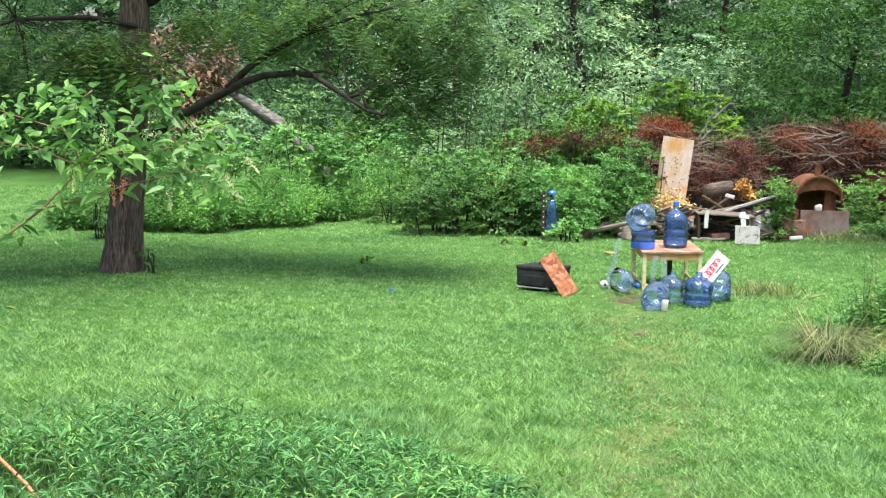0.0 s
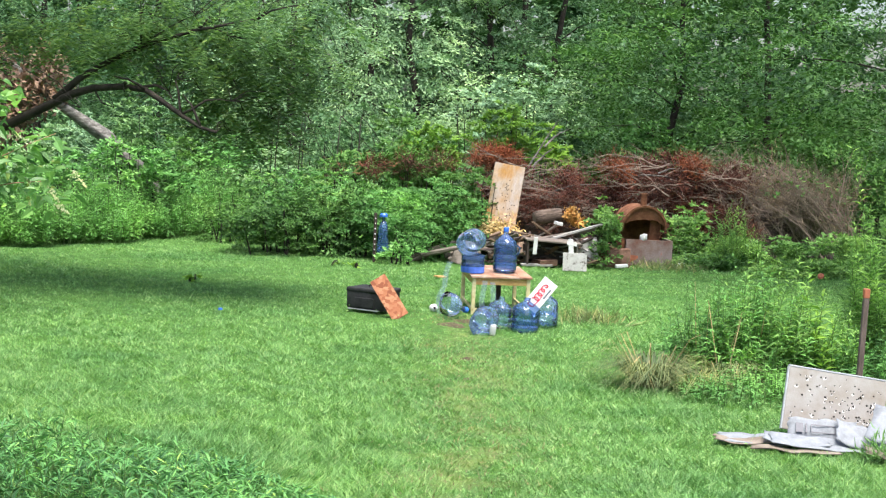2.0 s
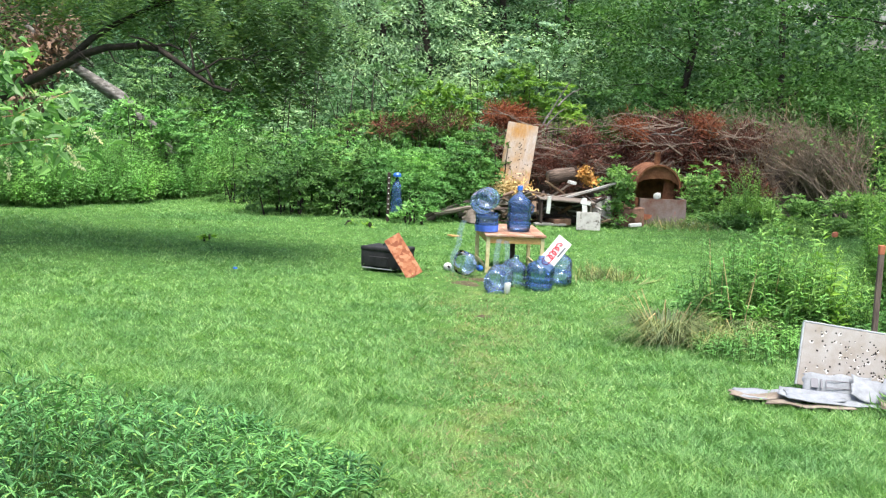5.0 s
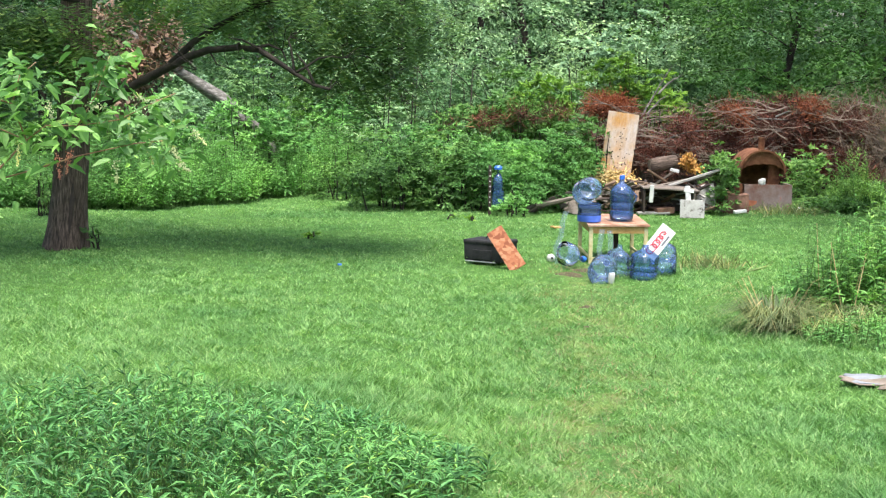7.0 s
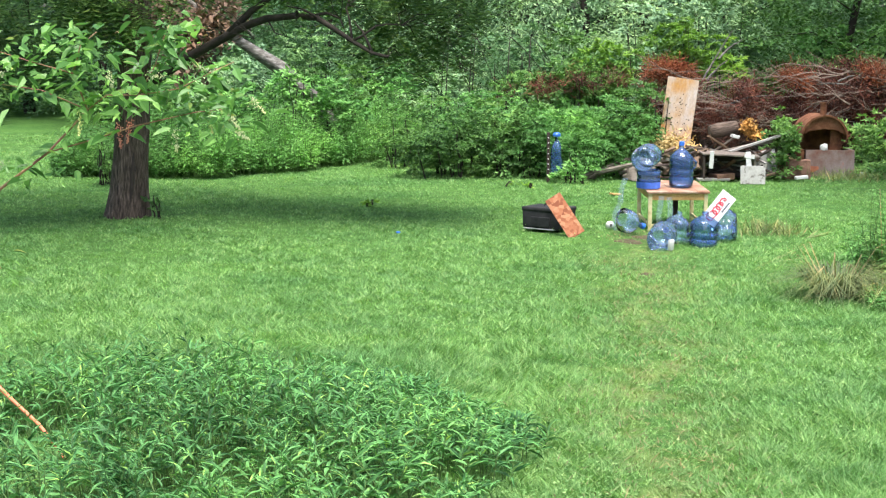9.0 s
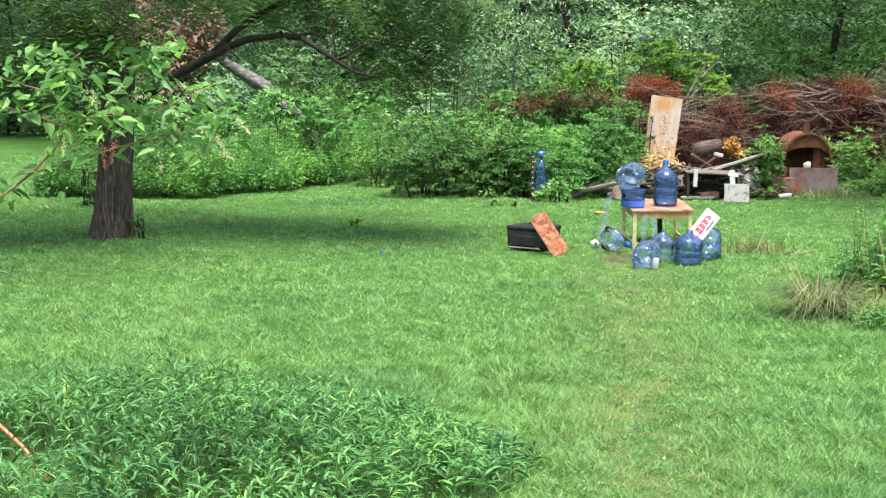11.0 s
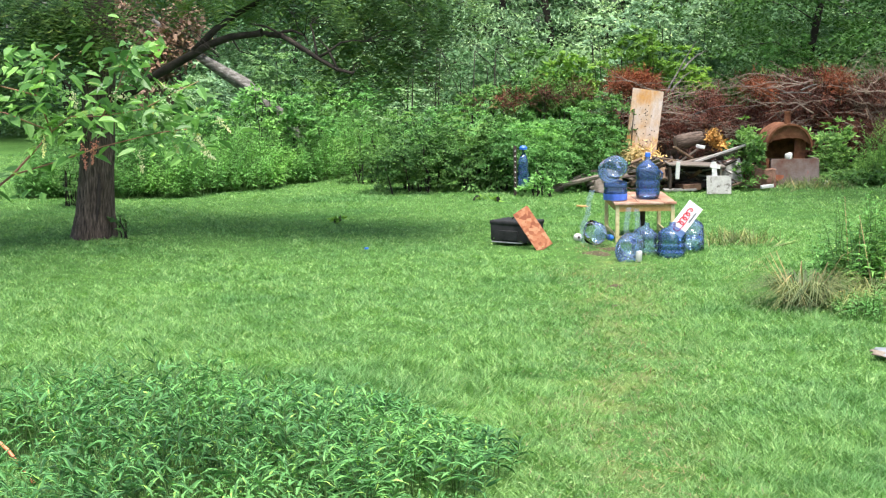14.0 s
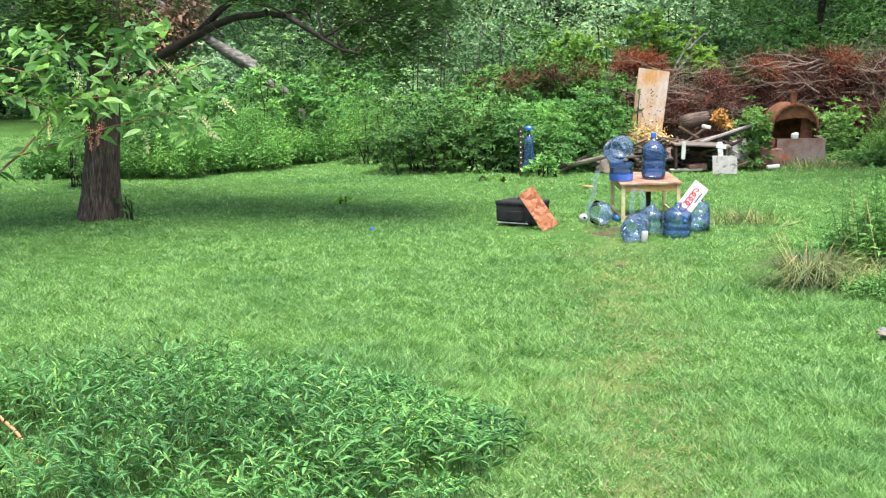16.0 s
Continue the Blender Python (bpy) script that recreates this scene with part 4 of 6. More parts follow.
def pokeweed():
    """A tall pokeweed that leans into view, with broad pale leaves and flower spikes."""
    rn = random.Random(51)
    bx, by = -3.0, 9.2
    t = thing("pokeweed", "tall leaning pokeweed with pale leaves and flower spikes", "plant", pose(bx, by, 0))

    def L(x, y, z):
        return Vector((x - bx, y - by, z))
    main = [
        [L(-3.0, 9.2, 0), L(-3.02, 9.15, .5), L(-2.95, 9.1, .95), L(-2.73, 9.0, 1.24), L(-2.42, 9.0, 1.47), L(-2.17, 9.0, 1.73)],
        [L(-2.17, 9.0, 1.73), L(-2.05, 9, 1.82), L(-1.85, 8.95, 1.82), L(-1.6, 8.95, 1.86), L(-1.4, 8.95, 1.96), L(-1.27, 9, 2.02)],
        [L(-2.17, 9.0, 1.73), L(-2.25, 9, 1.95), L(-2.2, 9.0, 2.12), L(-2.1, 9, 2.2)],
        [L(-1.85, 8.95, 1.82), L(-1.75, 9, 2.0), L(-1.7, 9, 2.15), L(-1.66, 9, 2.24)],
        [L(-2.42, 9.0, 1.47), L(-2.1, 8.95, 1.56), L(-1.85, 8.9, 1.64), L(-1.5, 8.9, 1.72), L(-1.3, 8.9, 1.74)],
        [L(-2.25, 9, 1.95), L(-2.5, 9, 2.02), L(-2.75, 9, 2.1)],
        [L(-2.17, 9.0, 1.73), L(-2.45, 9, 1.85), L(-2.8, 9, 1.9)],
        [L(-2.95, 9.1, .95), L(-2.8, 8.9, .9), L(-2.68, 8.8, .78)],
    ]
    P, A, W = [], [], []
    for i, pts in enumerate(main):
        s = Shape()
        r0 = 0.015 if i == 0 else 0.0055
        s.tube(pts, [r0 * (1 - 0.6 * k / (len(pts) - 1)) for k in range(len(pts))], 7)
        s.done("stem", M["stem_pink"], t, smooth=True)
        for k in range(1, len(pts)):
            for j in range(2 if i == 0 and k < 4 else 6):
                p = pts[k - 1].lerp(pts[k], rn.random())
                a = rn.uniform(0, 6.28)
                d = Vector((math.cos(a), math.sin(a) * 0.8, rn.uniform(-.75, .35))).normalized() * rn.uniform(0.06, 0.145)
                p = p + d * rn.uniform(0.1, 0.5)
                P.append(p[:]), A.append(d[:]), W.append((d.cross(Vector((rn.uniform(-.7, .7), rn.uniform(-.7, .3), .8))).normalized() * d.length * 0.27)[:])
    for x, z, rx, rz, n in [(-2.35, 2.14, .25, .1, 30), (-1.62, 2.16, .14, .1, 30), (-2.2, 2.08, .3, .16, 46), (-1.72, 2.05, .2, .2, 44), (-1.95, 1.82, .4, .14, 64), (-1.4, 1.85, .24, .15, 46), (-1.3, 1.68, .2, .1, 24), (-2.6, 1.95, .3, .22, 50), (-1.55, 1.65, .25, .07, 16), (-2.65, 1.4, .22, .1, 10), (-2.70, .72, .07, .16, 9), (-2.45, 1.32, .14, .07, 9)]:
        for k in range(int(n * 1.5)):
            p = L(x + rn.gauss(0, .55) * rx, 9.0 + rn.gauss(0, .18), z + rn.gauss(0, .55) * rz)
            a = rn.uniform(0, 6.28)
            d = Vector((math.cos(a), math.sin(a) * 0.8, rn.uniform(-.9, .3))).normalized() * (0.035 + 0.115 * rn.random() ** 1.8)
            P.append(p[:]), A.append(d[:]), W.append((d.cross(Vector((rn.uniform(-.8, .8), rn.uniform(-.9, .3), .7))).normalized() * d.length * 0.22)[:])
    forms = []
    for k in range(3):
        me = bpy.data.meshes.new("leaf")
        V = leaf_oval(np.zeros((1, 3)), np.array([[1.0, 0, 0]]), np.array([[0, 0.24 + 0.05 * k, 0]]), 0.05 + 0.05 * k, 0.10 + 0.10 * k)
        me.from_pydata([tuple(q) for q in (V[0], V[1], V[2], V[3], V[6], V[7])], [], [(0, 1, 2, 3), (0, 3, 4, 5)])
        me.materials.append(M["poke_leaf"])
        forms.append(me)
    order = list(range(len(P)))
    rn.shuffle(order)
    for k in order[:300]:
        a, w = Vector(A[k]), Vector(W[k]).normalized()
        n_ = a.normalized().cross(w)
        if n_.z < 0:
            w, n_ = -w, -n_
        ob = new("leaf", forms[k % 3])
        ob.parent = t
        ob.matrix_basis = Matrix.Translation(P[k]) @ Matrix((a.normalized(), w, n_)).transposed().to_4x4() @ Matrix.Scale(a.length, 4)
    rest = order[300:]
    facets("leaf_mass", leaf_oval(np.array(P)[rest], np.array(A)[rest], np.array(W)[rest], 0.08, 0.16), 4, M["poke_leaf"], t, kind="stuff")
    for k, (x, z, dx, dz, red) in enumerate([(-1.52, 2.0, .13, -.04, 0), (-1.16, 1.80, .08, -.09, 0), (-2.2, 1.72, -.01, -.14, 0), (-1.42, 1.72, .02, -.13, 0), (-1.3, 1.7, .07, -.09, 0), (-1.9, 1.68, -.02, -.16, 1), (-1.97, 1.64, .01, -.14, 1), (-1.62, 1.6, 0, -.13, 0), (-2.02, 1.95, .02, -.09, 0), (-2.65, 1.95, -.07, -.02, 0), (-1.8, 1.93, .13, .0, 0), (-2.68, 1.42, -.05, -.09, 0), (-1.25, 1.6, .07, -.05, 0)]):
        c = Shape()
        a, b = L(x, 8.93, z), L(x + dx, 8.93, z + dz)
        for j in range(60):
            f = rn.random()
            q = a.lerp(b, f) + Vector((rn.gauss(0, 1), rn.gauss(0, 1), rn.gauss(0, 1))) * 0.011 * (1.3 - f)
            c.tube([q, q + Vector((0, 0, 0.007))], [0.0045, 0.003], 4)
        c.done("flower_spike", M["berry" if red else "flower"], t, kind="stuff")


pokeweed()


def right_weeds():
    rn, rng = random.Random(61), np.random.default_rng(61)

    for label, x, y, rx, ry, h, n, m, size, aspect, leaf, seed, rise in (
            ("loose stand of green weeds beside dry grass", 4.35, 12.95, .80, .65, .92, 120, 26, .125, .11, "hedge_tall", 61, .25),
            ("light green leafy weeds beside dry grass", 4.6, 12.85, .85, .55, 1.0, 105, 28, .12, .11, "goldenrod", 62, .35),
            ("low green weeds at the lawn edge", 4.2, 11.7, .8, .55, .26, 170, 13, .07, .13, "hedge_tall", 63, .35),
            ("tall goldenrod stand behind a wooden stake", 6.25, 13.3, .85, .75, 2.05, 130, 64, .13, .085, "goldenrod", 64, .45),
            ("green weeds behind a foam sheet", 5.95, 12.75, 1.1, .7, .5, 190, 22, .10, .12, "hedge_tall", 65, .3),
            ("slender leafy weed with dark leaves", 3.8, 12.65, .16, .16, 1.0, 10, 42, .08, .10, "hedge", 66, .2),
            ("pale broad-leaved weed among green stems", 4.75, 12.5, .36, .26, .86, 14, 16, .13, .18, "bush_bright", 67, .5)):
        herb_stand("weed_stand", label, x, y, rx, ry, h, n, m, size, aspect, leaf, seed, "lawn side weeds", rise=rise)
    # coarse half-dry tussocks
    for x, y, r, n, h in ((3.3, 12.2, 0.42, 620, 0.28), (4.0, 12.35, 0.34, 220, 0.27), (3.6, 12.0, 0.3, 160, 0.2)):
        a = rng.uniform(0, 2 * np.pi, n)
        b = rng.random(n) ** 0.5 * r * 0.35
        o = np.c_[np.cos(a), np.sin(a), 0 * a]
        P = o * b[:, None]
        ln = rng.uniform(0.6, 1.25, n)[:, None]
        mid = P + o * ln * r * 0.45 + np.array([0, 0, 1]) * ln * h * 0.75
        tip = P + o * ln * r * 1.15 + np.array([0, 0, 1]) * ln * h * rng.uniform(-0.05, 0.8, n)[:, None]
        a2 = rng.uniform(0, 6.28, n)
        tip = tip + np.c_[np.cos(a2), np.sin(a2), 0 * a2] * 0.2
        s = np.c_[-np.sin(a), np.cos(a), 0 * a] * 0.0032
        V = np.stack([P - s, P + s, mid + s, mid - s, mid - s, mid + s, tip + s * .2, tip - s * .2], 1).reshape(-1, 3)
        ob = facets("dry_grass_tussock", V, 4, M["clump_blade"])
        ob.location = (x, y, 0)
        tagged(ob, "coarse half-dry grass tussock at the lawn edge", "grass", "dry tussocks")
    n = 16
    a = rng.uniform(0, 2 * np.pi, n)
    o = np.c_[np.cos(a), np.sin(a), 0 * a]
    ln = rng.uniform(0.7, 1.3, n)[:, None]
    P = o * 0.08 + np.array([0, 0, 0.02])
    mid = P + o * ln * 0.26 + np.array([0, 0, 0.34]) * ln
    tip = mid + o * ln * rng.uniform(0.1, 0.4, n)[:, None] + np.c_[0 * a, 0 * a, rng.uniform(-0.3, 0.05, n)]
    s = np.c_[-np.sin(a), np.cos(a), 0 * a] * 0.004
    ob = facets("dry_straw_tuft", np.stack([P - s, P + s, mid + s, mid - s, mid - s, mid + s, tip + s * .2, tip - s * .2], 1).reshape(-1, 3), 4, M["straw"])
    ob.location = (3.3, 12.15, 0)
    tagged(ob, "long pale straw blades arching from a tussock", "grass", kind="stuff")
    for k in range(6):
        x, y = 3.75 + rn.uniform(-.1, .7), 12.4 + rn.uniform(-.2, .4)
        ob = Shape().tube(bend((0, 0, 0), (rn.uniform(-.2, .25), 0.05, rn.uniform(.5, .85)), 0.02, 5), [0.006, .006, .005, .005, .004, .003], 5).done("dry_stalk", M["stem_tan"])
        ob.location = (x, y, 0)
        tagged(ob, "thin dry tan stalk among green weeds", "stalk", "dry stalks")
    # dry patch beside the bottles and around the stove
    for x, y, n, r in ((3.6, 16.0, 260, 0.5), (6.1, 22.2, 420, 0.75)):
        q = rng.normal(size=(n, 2)) * r * 0.45
        P = np.c_[q, np.zeros(n)]
        A = np.c_[rng.normal(size=(n, 2)) * 0.10, rng.uniform(0.06, 0.22, n)]
        W = unit(np.cross(A, rng.normal(size=(n, 3)))) * 0.006
        ob = facets("dry_grass_patch", leaf_quads(P, A, W, 0), 4, M["clump_blade"])
        ob.location = (x, y, 0)
        tagged(ob, "patch of long half-dry grass", "grass", "dry patches", "stuff")


right_weeds()


# ---- brush pile ----
def brush_pile():
    rn, rng = random.Random(71), np.random.default_rng(71)
    ox, oy = 6.6, 25.2
    t = thing("brush_pile", "long heap of dead red-brown cedar brush and bare branches", "brush pile", pose(ox, oy, 0))

    def top(x):
        return 1.30 + 0.16 * math.sin(x * 1.7) + 0.12 * math.sin(x * 3.9 + 1) - 0.10 * max(0.0, -x - 1.5)
    # needle masses
    blobs = []
    for k in range(70):
        x = rn.uniform(-3.2, 1.9)
        z = rn.uniform(0.25, 1.0) * top(x)
        blobs.append((x, rn.uniform(-.5, .5) - 0.5 * (1 - z / top(x)), z, rn.uniform(.25, .5), rn.uniform(.25, .45), rn.uniform(.12, .28)))
    blobs += [(-2.85, -.1, 1.52, .42, .3, .14), (-2.6, -.1, 1.42, .3, .3, .12), (0.55, -.2, 1.5, .35, .3, .2), (-0.7, -.1, 1.42, .35, .3, .16), (-4.9, -.5, 1.3, .22, .2, .12), (-4.3, -.5, 1.38, .3, .2, .12), (-5.4, -.6, 1.2, .12, .1, .07), (-3.7, -.4, 1.4, .35, .2, .12)]
    P, A, W = clumps(rng, blobs, 60000, 0.13, 26, 0.085, 0.8, 0.1, 0.045, 0.5, 0.03)
    facets("dead_needles", leaf_quads(P, A, W, 0.03), 4, M["needle_red"], t, "matted red-brown dead needles", "stuff")
    P, A, W = clumps(rng, [(-2.85, -.3, 1.56, .42, .25, .13), (-2.55, -.3, 1.5, .25, .2, .1), (0.55, -.5, 1.52, .3, .25, .15), (-0.7, -.45, 1.45, .3, .25, .12)], 5200, 0.11, 26, 0.07, 0.8, 0.1, 0.05, 0.5, 0.03)
    facets("rust_tuft", leaf_quads(P, A, W, 0.03), 4, M["needle_rust"], t, "bright rust-red dead needles", "stuff")
    blobs = [(rn.uniform(1.3, 3.4), rn.uniform(-.4, .4), rn.uniform(.3, 1.5), .5, .4, .3) for _ in range(26)]
    P, A, W = clumps(rng, blobs, 15000, 0.20, 24, 0.12, 0.8, -0.3, 0.018, 0.5, 0.03)
    facets("twig_haze", leaf_quads(P, A, W, 0.02), 4, M["needle_grey"], t, "haze of fine grey-brown twigs", "stuff")
    # bare branches that lie across the heap, each forking
    for k in range(190):
        grey = k >= 105
        if grey:
            x = rn.uniform(1.4, 3.4)
            a = Vector((x + rn.uniform(-.2, .5), rn.uniform(-.75, -.2), rn.uniform(.02, .55)))
            b = a + Vector((rn.gauss(-.7, .7), rn.uniform(-.15, .3), rn.uniform(.45, 1.25)))
            rise = rn.uniform(.05, .25)
        else:
            x = rn.uniform(-3.0, 1.8)
            a = Vector((x, rn.uniform(-.85, -.35), rn.uniform(.35, 1.12) * top(x)))
            b = a + Vector((rn.choice((-1, 1)) * rn.uniform(.4, 1.3), rn.uniform(-.2, .2), rn.uniform(-.35, .3)))
            rise = rn.uniform(-.08, .14)
        line = bend(a, b, rise, 7, 0.03, rn)
        r = rn.uniform(.005, .015)
        branch = Shape().tube(line, [r * (1 - .7 * i / 7) for i in range(8)], 5).done("branch", M["twig"], t)
        for j in range(6):
            p = line[rn.randint(2, 7)]
            d = (b - a).normalized() * rn.uniform(.15, .55) + Vector((rn.uniform(-.2, .2), rn.uniform(-.15, .15), rn.uniform(-.2, .25)))
            Shape().tube(bend(p, p + d, .03, 4, .015, rn), [r * .4, r * .32, r * .26, r * .2, r * .1], 4, False).done("twig", M["twig"], branch)
    # pale snags that stand out of the top
    for a, b in (((-2.1, .6, 1.3), (-1.55, .7, 2.25)), ((-1.8, .6, 1.75), (-1.35, .7, 2.1)), ((-2.1, 0, 1.4), (-1.75, 0, 1.75)), ((-0.35, -.5, 1.36), (0.45, -.5, 1.30)), ((0.0, -.5, 1.4), (0.5, -.5, 1.5)), ((-1.9, -.75, 1.02), (-1.1, -.75, 1.18))):
        Shape().tube(bend(a, b, .04, 5, .015, rn), [.02, .018, .015, .012, .009, .005], 6).done("branch", M["bark_grey"], t)
    # added dark sheet under the needles, standing for the heap's shaded inside
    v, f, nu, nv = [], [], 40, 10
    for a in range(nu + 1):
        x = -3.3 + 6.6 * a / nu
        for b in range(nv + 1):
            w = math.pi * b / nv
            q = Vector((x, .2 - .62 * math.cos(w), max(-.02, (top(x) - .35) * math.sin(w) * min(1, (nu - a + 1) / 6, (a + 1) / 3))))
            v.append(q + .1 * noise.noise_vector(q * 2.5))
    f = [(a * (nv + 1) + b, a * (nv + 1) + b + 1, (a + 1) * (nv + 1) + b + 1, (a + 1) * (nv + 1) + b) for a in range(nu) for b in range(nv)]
    Shape().add(v, f).done("core", M["leg_shade_dark"], t, "dark filler sheet for shade inside the heap")


brush_pile()


def dead_tree():
    rn = random.Random(75)
    t = thing("fallen_dead_tree", "leaning bleached dead tree with brown dead leaves", "dead tree", pose(-4.2, 26.2, 0))
    Shape().tube([(-.5, 0, 2.9), (0.1, 0, 2.45), (0.6, 0, 2.05), (1.3, -.1, 1.62), (2.0, -.2, 1.0), (2.6, -.3, -.02)], [.06, .09, .085, .11, .12, .14], 11).rough(.07, 6).done("trunk", M["bark_grey"], t, smooth=True)
    for k in range(12):
        a = Vector((rn.uniform(-.4, .9), 0, rn.uniform(1.9, 2.7)))
        Shape().tube(bend(a, a + Vector((rn.uniform(-.6, .7), rn.uniform(-.5, .2), rn.uniform(-.6, .6))), .1, 5, .04, rn), [.02, .016, .013, .01, .007, .004], 5).done("branch", M["bark_grey"], t)
    P, A, W = clumps(np.random.default_rng(76), [(-.6, -.2, 2.7, .4, .4, .35), (.05, -.3, 2.3, .45, .3, .35), (-.3, -.3, 1.8, .4, .3, .4), (.3, -.2, 2.75, .3, .3, .25), (-.9, -.2, 2.3, .3, .3, .3)], 2600, .13, 16, .12, .7, .5, .25)
    facets("dead_foliage", leaf_quads(P, A, W), 4, M["dead_leaf"], t, "hanging brown dead leaves", "stuff")
    for k in range(6):
        x, y = rn.uniform(.0, 1.6), 26.5 + rn.uniform(-.4, .6)
        s = Shape()
        a = Vector((0, 0, rn.uniform(1.7, 2.3)))
        b = Vector((rn.uniform(.4, 1.0), 0, rn.uniform(.7, 1.3)))
        s.tube(bend(a, b, .08, 6, .02, rn), [.008, .008, .007, .006, .005, .004, .002], 5)
        for j in range(4):
            p = a.lerp(b, rn.uniform(.2, .9))
            s.tube(bend(p, p + Vector((rn.uniform(-.1, .3), 0, -rn.uniform(.2, .5))), .02, 3), [.006, .005, .004, .002], 4)
        s.tube([a, a + Vector((-.05, .05, -1)), Vector((-.1, .1, -.02))], [.008, .012, .016], 5)
        ob = s.done("bare_sapling", M["bark_dark"], None, smooth=True)
        ob.location = (x, y, 0)
        tagged(ob, "drooping bare grey sapling at the wood edge", "sapling", "bare saplings")


dead_tree()


# ---- junk heap ----
def at_pose(ob, m, label, category, group=""):
    ob.matrix_basis = m
    return tagged(ob, label, category, group)


def sheet_between(name, c, sx, sz, th, tilt, roll, yaw, mat, label, category, bevel=0.004):
    """An upright sheet, sx wide and sz high, leaning back by tilt."""
    t = thing(name, label, category, pose(*c, 0, 0, yaw) @ pose(0, 0, 0, tilt, 0, 0) @ pose(0, 0, 0, 0, roll, 0))
    Shape().box(sx, th, sz, pose(0, 0, sz / 2), bevel).done("panel", mat, t)
    return t


def holes(t, name, spots, y, mat, rn, big=0.010, chip=None):
    for x, z in spots:
        r = big * rn.uniform(.5, 1.15)
        if chip and rn.random() < .6:
            cx, cz, q = x + rn.uniform(-1, 1) * r, z - rn.uniform(.2, 1) * r, r * rn.uniform(1.1, 1.9)
            v = [(cx + q * rn.uniform(.5, 1.2) * math.cos(6.283 * i / 8), y + .0008, cz + q * rn.uniform(.5, 1.2) * math.sin(6.283 * i / 8)) for i in range(8)]
            Shape().add(v + [(cx, y + .0002, cz)], [(i, (i + 1) % 8, 8) for i in range(8)]).done("torn_rim", chip, t.children[0])
        s = Shape()
        k = 7
        s.add([(x + r * rn.uniform(.8, 1.2) * math.cos(2 * math.pi * i / k), y, z + r * rn.uniform(.8, 1.2) * math.sin(2 * math.pi * i / k)) for i in range(k)] + [(x, y - 0.0006, z)], [(i, (i + 1) % k, k) for i in range(k)])
        s.done(name, mat, t.children[0])


def junk():
    rn, rng = random.Random(81), np.random.default_rng(81)
    # plywood sheet, shot through
    t = sheet_between("plywood_sheet", (3.62, 23.0, 0.5), 0.49, 1.02, 0.018, -9, 8.5, 0, M["ply"], "weathered plywood sheet with shot holes leaning on a junk heap", "board")
    spots = [(rn.gauss(0.02, .07), rn.gauss(.55, .12)) for _ in range(26)] + [(rn.uniform(-.2, .2), rn.uniform(.1, .4)) for _ in range(18)]
    holes(t, "shot_hole", spots, -0.013, M["black"], rn, 0.010)
    # splintered yellow wood at its foot
    n = 900
    P = np.c_[rng.normal(size=n) * .17, rng.normal(size=n) * .12, np.abs(rng.normal(size=n)) * .09]
    A = unit(rng.normal(size=(n, 3)) * np.array([1, .6, .6])) * rng.uniform(.04, .13, n)[:, None]
    W = unit(np.cross(A, rng.normal(size=(n, 3)))) * .012
    ob = facets("wood_splinters", leaf_quads(P, A, W, .05), 4, M["chips"])
    ob.location = (3.52, 22.75, .42)
    tagged(ob, "heap of splintered yellow wood below a plywood sheet", "splinters", kind="stuff")
    # stacked rotten boards that carry the heap: x, y, z, length, width, thick, yaw, pitch, material
    boards = [(3.75, 22.7, .36, 1.1, .14, .04, 6, 3, "plank_brown"), (3.6, 22.6, .28, .9, .16, .05, -8, -4, "plank_grey"), (4.2, 22.5, .34, 1.0, .15, .035, -4, 6, "plank_white"), (4.1, 22.55, .42, .8, .1, .03, 14, 10, "plank_brown"),
              (4.75, 22.4, .53, .82, .17, .03, 5, -17, "plank_white"), (4.6, 22.5, .47, .9, .12, .04, -6, -13, "plank_grey"), (4.25, 22.6, .52, .5, .06, .03, 30, 28, "plank_brown"), (4.35, 22.7, .5, .45, .05, .03, -30, -35, "plank_grey"),
              (4.0, 22.8, .22, 1.5, .18, .06, 3, 0, "plank_brown"), (4.5, 22.9, .2, 1.2, .2, .06, -5, 2, "plank_brown"), (3.4, 22.8, .18, 1.0, .16, .06, 9, 1, "plank_grey"), (4.3, 22.6, .08, 1.8, .2, .07, 0, 0, "plank_brown"), (3.5, 22.9, .07, 1.4, .2, .07, 5, 0, "plank_brown"),
              (4.9, 22.9, .33, .7, .2, .05, 0, 4, "plank_brown"), (4.05, 21.95, .03, .5, .1, .03, 10, 0, "plank_white"), (4.75, 22.8, .12, 1.2, .2, .06, 4, 0, "plank_grey")]
    for x, y, z, l, w, th, yaw, pit, mat in boards:
        ob = Shape().box(l, w, th, Matrix(), .004).rough(.008, 5, rn.random()).done("board", M[mat])
        at_pose(ob, pose(x, y, z, rn.uniform(-6, 6), pit, yaw), {"plank_brown": "rotten brown board in a junk heap", "plank_grey": "grey weathered board in a junk heap", "plank_white": "flaking white-painted board in a junk heap"}[mat], "board", "junk boards")
    log = thing("log", "short bark-covered log lying on a junk heap", "log", pose(4.36, 22.85, .72, 0, 80, 4))
    Shape().tube([(0, 0, -.22), (0, 0, -.1), (0, 0, .1), (0, 0, .22)], [.105, .11, .108, .10], 14).rough(.012, 9).done("bark", M["bark"], log, smooth=True)
    Shape().turned([(.001, -.226), (.094, -.226)], 14).done("cut_end", M["plank_grey"], log)
    # orange dry leaves
    P, A, W = clumps(rng, [(0, 0, .1, .13, .1, .13), (.1, 0, .03, .1, .1, .08)], 380, .06, 10, .03, .8, .2, .35, low=-.1)
    ob = facets("dry_orange_leaves", leaf_quads(P, A, W), 4, M["orange_leaf"])
    ob.location = (4.72, 22.75, .62)
